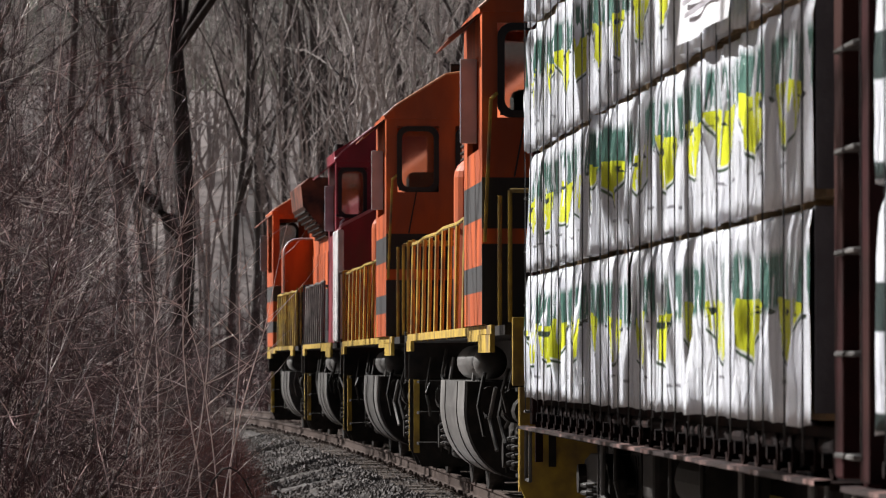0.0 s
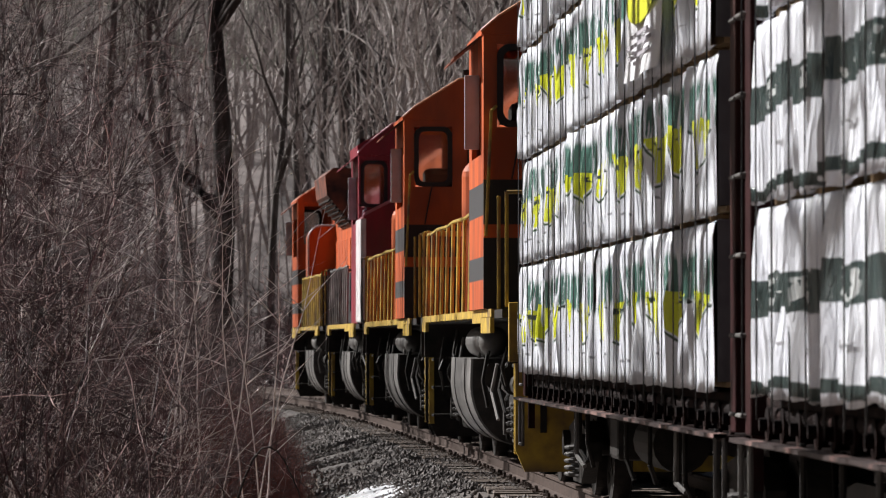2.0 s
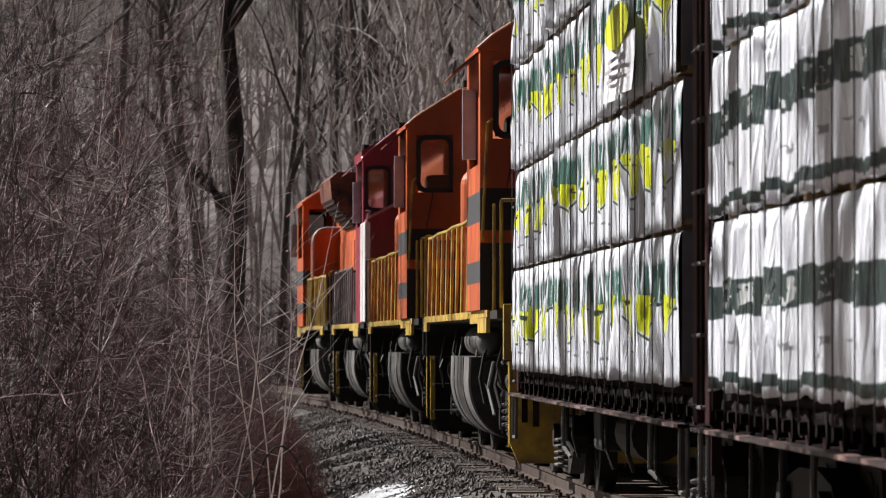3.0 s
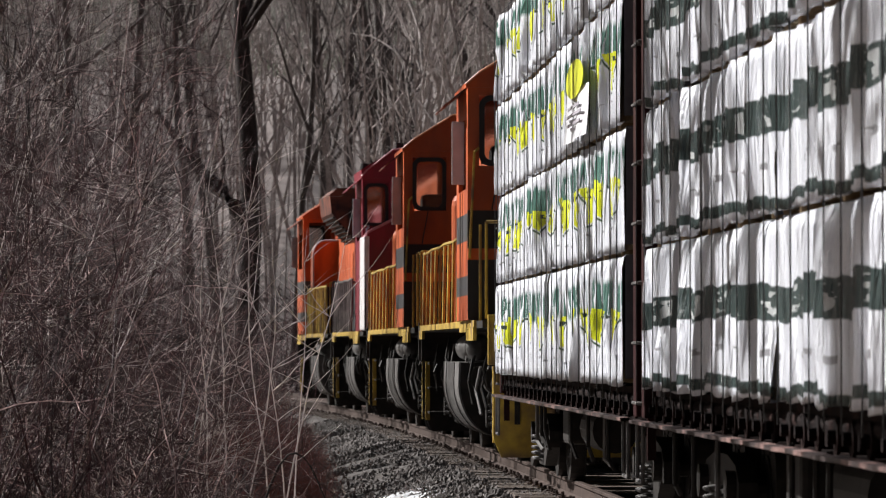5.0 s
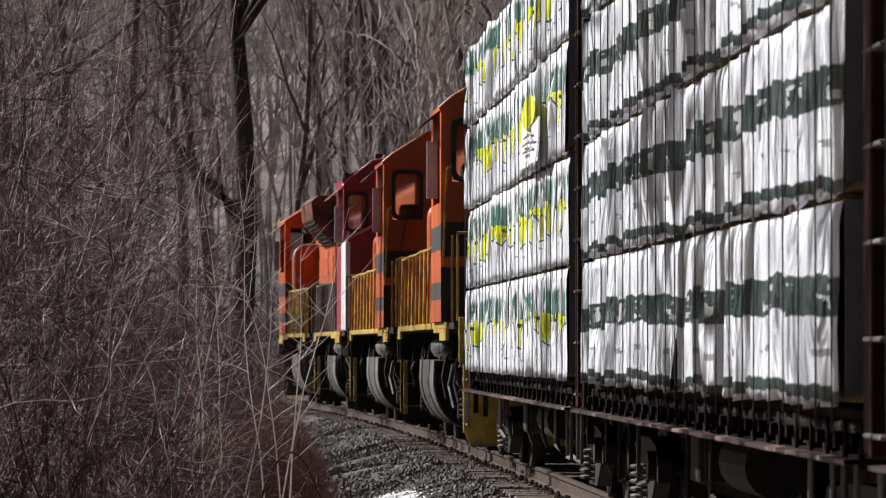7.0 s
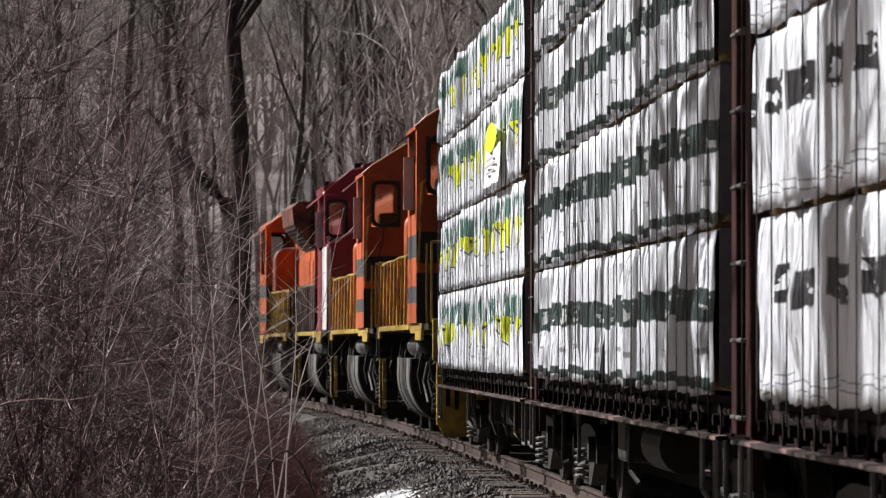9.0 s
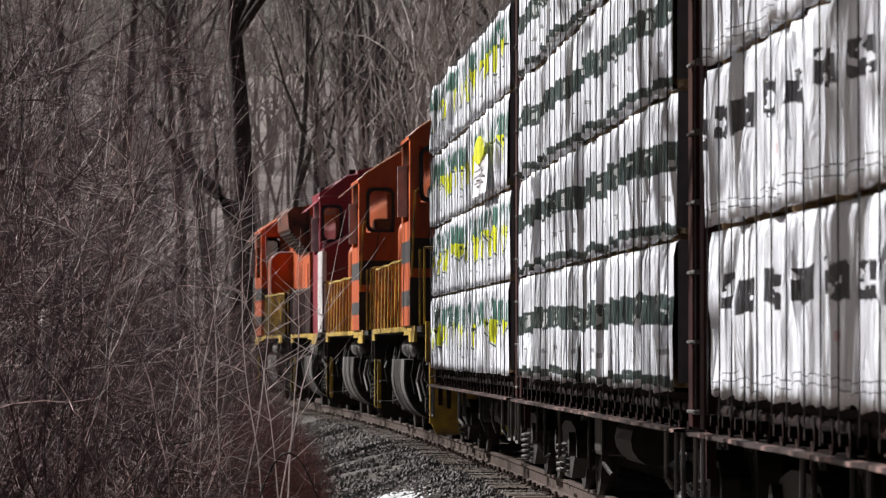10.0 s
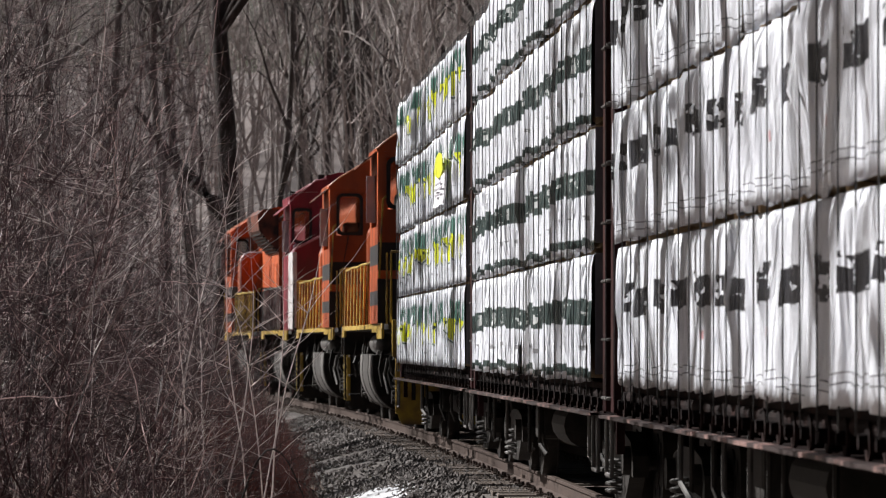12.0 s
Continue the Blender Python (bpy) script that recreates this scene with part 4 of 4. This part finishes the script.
def tree(x, y, height, r, seed, words, lean=(0, 0), bark=None, fork=None, **kw):
    rnd = random.Random(seed)
    big, fine = tree_lines(Vector((0, 0, 0)), height, r, rnd, lean=lean, **kw)
    if fork:
        z, d, ln, fr = fork
        at = min(range(10), key=lambda i: abs(big[0][0][i].z - z))
        f = limb(big[0][0][at], Vector(d), ln, fr, 7, rnd, 0.10, 0.03)
        big.append(f)
        for i in (2, 3, 4, 5, 6):
            fine.append(limb(f[0][i], Vector((rnd.uniform(-0.8, 0.4), rnd.uniform(-0.4, 0.4), 1)), rnd.uniform(1.5, 3.0), f[1][i] * 0.4, 6, rnd, 0.2, 0.05))
    t = thing("bare_tree", words, "tree", "bare trees")
    part("trunk", tube_mesh("trunk", big, 8, bark or BARK), None, t)
    part("crown", tube_mesh("crown", fine, 4, bark or BARK), None, t, "bare branches and twigs")
    t.location = (x, y, floor_z(x, y))
    return t


def at_sight(bearing, y):
    """The x, at the distance y, of a bearing from the camera's stand; 784 is straight ahead."""
    return (bearing - 784) / FOCAL * y


tree(at_sight(434, 150), 150, 26, 0.40, 3, "large bare tree with a dark forked trunk", lean=(0.075, 0), bark=DARKBARK, limbs=11, fork=(4.3, (-0.95, 0.0, 0.95), 4.6, 0.34))
for k, (bearing, y, h, r) in enumerate([(560, 128, 16, 0.12), (625, 135, 18, 0.15), (668, 140, 20, 0.19), (705, 131, 18, 0.16), (742, 138, 18, 0.15), (792, 146, 19, 0.18), (835, 140, 18, 0.13), (880, 150, 20, 0.17), (520, 120, 15, 0.10), (400, 125, 16, 0.14), (330, 118, 15, 0.12), (250, 122, 16, 0.15), (120, 116, 15, 0.16), (40, 120, 15, 0.14), (960, 150, 19, 0.16), (1060, 145, 19, 0.17), (600, 150, 17, 0.16), (770, 160, 19, 0.2)]):
    y += 62
    tree(at_sight(bearing, y), y, h * 1.45, r * 1.8, 40 + k, "bare grey woodland tree beside the railway", lean=(random.uniform(-0.18, 0.12), 0), bark=BARK)
# trees on the sunny bank, which shade the train
rnd = random.Random(77)
for k in range(92):
    near = k < 34
    y = 23 + k * 0.75 + rnd.uniform(-0.5, 0.5) if near else 48 + (k - 34) * 1.7 + rnd.uniform(-0.8, 0.8)
    x = min(track_x(y) - rnd.uniform(6.5, 13.0), -0.098 * y - 1.0)
    if 49 < y < 59:
        x -= 10
    r = rnd.choice((0.07, 0.10, 0.14, 0.19, 0.27)) if near else rnd.choice((0.05, 0.08, 0.12, 0.17, 0.24))
    if 40 < y < 48 and near:
        r *= 0.7
    tree(x, y, rnd.uniform(17, 23) if near else rnd.uniform(15, 21), r, 200 + k, "slender bare tree on the bank above the railway" if r < 0.1 else "stout bare tree on the bank above the railway", lean=(rnd.uniform(-0.05, 0.05), rnd.uniform(-0.06, 0.06)), limbs=6, subs=2, twigs=0)
for k in range(26):
    y = 70 + k * 2.4 + rnd.uniform(-0.8, 0.8)
    tree(-0.1 * y - rnd.uniform(2.0, 13.0), y, rnd.uniform(13, 19), rnd.choice((0.1, 0.14, 0.2, 0.26)), 400 + k, "bare tree in the woods behind the brush", limbs=10, subs=3, twigs=1)


def far_woods():
    rnd = random.Random(9)
    lines, fine = [], []
    for k in range(600):
        y = rnd.uniform(150, 330)
        x = rnd.uniform(-0.16 * y, 0.14 * y)
        if y < 180 and abs(x - track_x(y)) < 5:
            continue
        big, small = tree_lines(Vector((x, y, floor_z(x, y))), rnd.uniform(12, 22), rnd.uniform(0.05, 0.16), rnd, 7, 3, 2, (rnd.uniform(-0.12, 0.12), 0))
        lines += big
        fine += small
    ob = new("far_woods", tube_mesh("far_woods", lines, 4, HAZED_BARK))
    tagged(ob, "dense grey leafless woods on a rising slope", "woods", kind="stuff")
    ob = new("far_branches", tube_mesh("far_branches", fine, 3, HAZED_BARK))
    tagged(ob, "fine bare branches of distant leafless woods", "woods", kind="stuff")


far_woods()


def thicket(name, words, count, y0, y1, material, seed, from_b, to_b, thick, tall, shoots, bend, twig, subs):
    rnd = random.Random(seed)
    lines = []
    beyond = y0 > 145      # on the far side of the curve

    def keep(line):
        # twigs past a sight line from the camera are dropped; a few stay
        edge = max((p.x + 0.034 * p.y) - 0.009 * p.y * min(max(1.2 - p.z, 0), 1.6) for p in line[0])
        if y0 > 85:
            ok = beyond or all(p.x < track_x(p.y) - 2.1 for p in line[0])
            if ok:
                lines.append(line)
            return ok
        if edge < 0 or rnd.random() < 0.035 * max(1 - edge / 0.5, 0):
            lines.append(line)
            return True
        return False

    for _ in range(count):
        y = rnd.uniform(y0, y1)
        bearing = rnd.uniform(from_b, to_b)
        if bearing > 400 and y1 < 90:
            y = rnd.uniform(max(y0, 55), max(y1, 60))
        x = at_sight(bearing, y)
        if (x < track_x(y) + 3.2) if beyond else (x > track_x(y) - 2.9):
            continue
        top = 5.0 if beyond else 3.4 if y0 > 85 else 8.2 if bearing < 110 else 8.2 - 5.2 * (bearing - 110) / 190 if bearing < 300 else max(3.0 - 2.1 * (bearing - 300) / 210, 0.8)
        ln = rnd.uniform(0.35, 1.0) * top * tall
        d = Vector((rnd.uniform(-0.55, 0.75 if bearing < 330 else 0.25), rnd.uniform(-0.5, 0.5), 1))
        s = limb(Vector((x, y, floor_z(x, y) - 0.05)), d, ln, thick * rnd.uniform(0.5, 1.15), 9, rnd, 0.24, -0.02)
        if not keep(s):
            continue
        for _ in range(int(shoots * (0.5 + ln / 6))):
            # side shoots that arch out, most of them towards the light over the track
            j = rnd.randint(2, 9)
            side = 1 if rnd.random() < 0.64 else -1
            dd = (s[0][j] - s[0][j - 1]).normalized() * 0.55 + Vector((side * rnd.uniform(0.3, 1.15), rnd.uniform(-0.6, 0.6), rnd.uniform(-0.35, 0.65)))
            t = limb(s[0][j], dd, rnd.uniform(0.35, 1.25), s[1][j] * 0.3 + twig, 6, rnd, bend, rnd.choice((-0.06, 0.0, 0.07)))
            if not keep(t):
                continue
            for _ in range(subs):
                q = rnd.randint(1, 4)
                u = (t[0][q] - t[0][q - 1]).normalized()
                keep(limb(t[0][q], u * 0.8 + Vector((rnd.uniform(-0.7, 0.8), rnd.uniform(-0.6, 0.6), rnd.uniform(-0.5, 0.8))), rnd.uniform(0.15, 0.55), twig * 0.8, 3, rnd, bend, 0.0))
    ob = new(name, tube_mesh(name, lines, 3, material))
    return tagged(ob, words, "bushes", kind="stuff")


thicket("brush_thicket", "dense leafless reddish-brown brush beside the track", 1300, 54, 84, TWIG, 1, -190, 560, 0.011, 1.0, 11, 0.36, 0.0032, 3)
thicket("far_brush", "distant reddish leafless brush along the curve", 800, 88, 140, TWIG, 7, 100, 520, 0.016, 1.0, 10, 0.28, 0.0048, 2)
thicket("near_brush", "tangled leafless brush with arching red-brown shoots", 430, 31, 44, TWIG, 5, -190, 470, 0.009, 1.0, 10, 0.40, 0.0024, 3)
thicket("hillside_brush", "dark leafless brush at the foot of the wooded slope", 520, 150, 190, TWIG, 9, 330, 860, 0.03, 1.0, 9, 0.28, 0.009, 2)
thicket("pale_brush", "pale twigs, sunlight put into their colour, arching through the brush", 80, 36, 47, TWIGPALE, 2, -170, 430, 0.005, 1.0, 9, 0.32, 0.0023, 2)
thicket("low_brush", "low tangled reddish brush at the foot of the ballast", 1100, 50, 80, DRYGRASS, 3, 380, 640, 0.004, 0.8, 8, 0.25, 0.0026, 2)


def sapling(bearing, y, tip_b, height, seed, bark=None, words="slender pale bare sapling beside the track"):
    rnd = random.Random(seed)
    x = at_sight(bearing, y)
    base = Vector((0, 0, 0))
    d = Vector((at_sight(tip_b, y) - x, 0, height))
    main = limb(base, d, d.length, 0.010, 10, rnd, 0.10, 0.0)
    side = []
    for _ in range(10):
        j = rnd.randint(3, 9)
        a = rnd.uniform(-0.6, 0.6) + (0 if rnd.random() < 0.6 else 3.14)
        side.append(limb(main[0][j], Vector((math.cos(a), math.sin(a), rnd.uniform(0.4, 1.2))), rnd.uniform(0.3, 1.1), 0.0048, 6, rnd, 0.18, 0.02))
    t = thing("sapling", words, "sapling", "saplings")
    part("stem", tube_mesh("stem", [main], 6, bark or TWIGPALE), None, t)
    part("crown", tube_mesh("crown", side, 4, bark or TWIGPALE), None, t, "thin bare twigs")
    t.location = (x, y, floor_z(x, y) - 0.05)


for k, (foot, y, tip, height) in enumerate([(488, 47, 492, 3.9), (484, 46, 566, 3.6), (392, 47, 470, 4.0), (372, 49, 420, 4.3), (512, 48, 535, 3.3), (330, 46, 392, 4.3),
                                            (500, 47, 580, 2.9), (425, 45, 505, 3.3), (120, 46, 170, 4.6)]):
    sapling(foot, y, tip, height, 1 + k)
sapling(232, 44, 236, 2.7, 31, DARKBARK, "slender dark bare sapling in the brush")
sapling(60, 43, 20, 3.2, 32, DARKBARK, "slender dark bare sapling in the brush")


def bramble(b0, b1, y, z_top, seed, words):
    """A dark cane that arches over and comes down again."""
    rnd = random.Random(seed)
    x0, x1 = at_sight(b0, y), at_sight(b1, y)
    za, zb = floor_z(x0, y), floor_z(x1, y)
    pts, rad = [], []
    for k in range(13):
        f = k / 12
        pts.append(Vector((x0 + (x1 - x0) * f ** 0.8, y + rnd.uniform(-0.02, 0.02), za + (zb - za) * f + (z_top - za) * math.sin(math.pi * f ** 0.75) + rnd.uniform(-0.01, 0.01))) - Vector((x0, y, za)))
        rad.append(0.014 * (1 - 0.7 * f))
    side = [limb(pts[i], Vector((rnd.uniform(-0.5, 1), rnd.uniform(-0.3, 0.3), rnd.uniform(-0.2, 0.9))), rnd.uniform(0.15, 0.5), 0.004, 4, rnd, 0.2, 0.0) for i in (3, 4, 5, 6, 7, 8, 9)]
    t = thing("bramble_cane", words, "bramble")
    part("cane", tube_mesh("cane", [(pts, rad)], 6, DARKBARK), None, t)
    for line in side:
        part("twig", tube_mesh("twig", [line], 4, DARKBARK), None, t)
    t.location = (x0, y, za)


bramble(440, 612, 46, 0.32, 5, "dark bramble cane arched over the ballast foot")
bramble(380, 470, 45, 0.18, 6, "dark bramble cane arched in low brush")


def ballast():
    rnd = random.Random(4)
    verts, faces = [], []
    base = [(1, 0, 0), (-1, 0, 0), (0, 1, 0), (0, -1, 0), (0, 0, 1), (0, 0, -0.7)]
    tri = [(0, 2, 4), (2, 1, 4), (1, 3, 4), (3, 0, 4), (2, 0, 5), (1, 2, 5), (3, 1, 5), (0, 3, 5)]
    for _ in range(26000):
        y = 42 + 62 * rnd.random() ** 1.3
        s = -rnd.uniform(0.9, 3.1)
        r = rnd.uniform(0.014, 0.04)
        if noise.noise(Vector((s * 0.5 + y * 0.08, y * 0.55, 5.0))) < rnd.uniform(-0.45, 0.1):
            continue
        p = beside(y, s, ground_z(s, y) + r * 0.3)
        n = len(verts)
        a = rnd.uniform(0, 6.283)
        for bx, by, bz in base:
            q = Vector((bx, by, bz)) * r * rnd.uniform(0.7, 1.3)
            verts.append((p.x + q.x * math.cos(a) - q.y * math.sin(a), p.y + q.x * math.sin(a) + q.y * math.cos(a), p.z + q.z))
        faces += [(n + i, n + j, n + k) for i, j, k in tri]
    me = bpy.data.meshes.new("ballast_stones")
    me.from_pydata(verts, [], faces)
    me.materials.append(STONE)
    tagged(new("ballast_stones", me), "loose grey crushed-stone ballast along the track", "ballast", kind="stuff")


ballast()


def snow_patch(y, side, ly, lx, seed):
    bm = B()
    bmesh.ops.create_grid(bm, x_segments=26, y_segments=26, size=1.0)
    for v in bm.verts:
        r = math.hypot(v.co.x, v.co.y)
        edge = 0.72 + 0.3 * noise.noise(Vector((v.co.x * 1.7, v.co.y * 1.7, seed)))
        s, yy = side + v.co.x * lx, y + v.co.y * ly
        p = beside(yy, s, ground_z(s, yy) + 0.09 * (edge - r) + 0.02 * noise.noise(Vector((s * 3, yy * 2, seed))))
        v.co = p
    ob = new("snow_patch", smooth(mesh_of("snow_patch", bm, SNOW)))
    tagged(ob, "old white snow patch melting on the ballast foot", "snow", "snow patches")


snow_patch(57.0, -2.3, 4.5, 0.85, 1.0)
snow_patch(51.0, -2.5, 5.0, 0.9, 4.0)

# wooden ties under the rails
tb = B()
box(tb, -1.3, 1.3, -0.115, 0.115, -0.36, -0.182, 0.008)
for s in (-1, 1):
    box(tb, s * 0.60, s * 0.91, -0.09, 0.09, -0.183, -0.168, mat_index=1)
    for u in (-0.05, 0.05):
        box(tb, s * 0.85, s * 0.875, u - 0.012, u + 0.012, -0.17, -0.13, mat_index=1)
        box(tb, s * 0.655, s * 0.68, u - 0.012, u + 0.012, -0.17, -0.13, mat_index=1)
tie_me = mesh_of("tie", tb, [TIE, RUST])
for k in range(190):
    y = 30 + k * 0.53
    t = part("tie", tie_me, None, track)
    p = beside(y, random.uniform(-0.03, 0.03), 0)
    t.location, t.rotation_euler = (p.x, p.y, random.uniform(-0.012, 0.002)), (0, 0, -math.atan(track_slope(y)) + random.uniform(-0.01, 0.01))


# ---- movement ----
def motions():
    for ob, o, turned, place in moving:
        rows = []
        for k in range(13):
            y = train_front(float(k)) + o
            rows.append((float(k), pose(track_x(y), y, 0, 0, 0, math.degrees(-math.atan(track_slope(y))) + 180 * turned) @ place))
        walk(ob, rows)
    for ob, r, y in rolling:
        sign = -1
        top = ob
        while top.parent:
            top = top.parent
        back = any(thing_ is top and turned for thing_, _, turned, _ in moving)
        rows = []
        for k in range(61):
            t = k * 0.2
            roll = math.degrees((train_front(t) - train_front(0.0)) / r) * (1 if back else -1)
            rows.append((t, pose(0, y, r, roll, 0, 0)))
        walk(ob, rows)


motions()
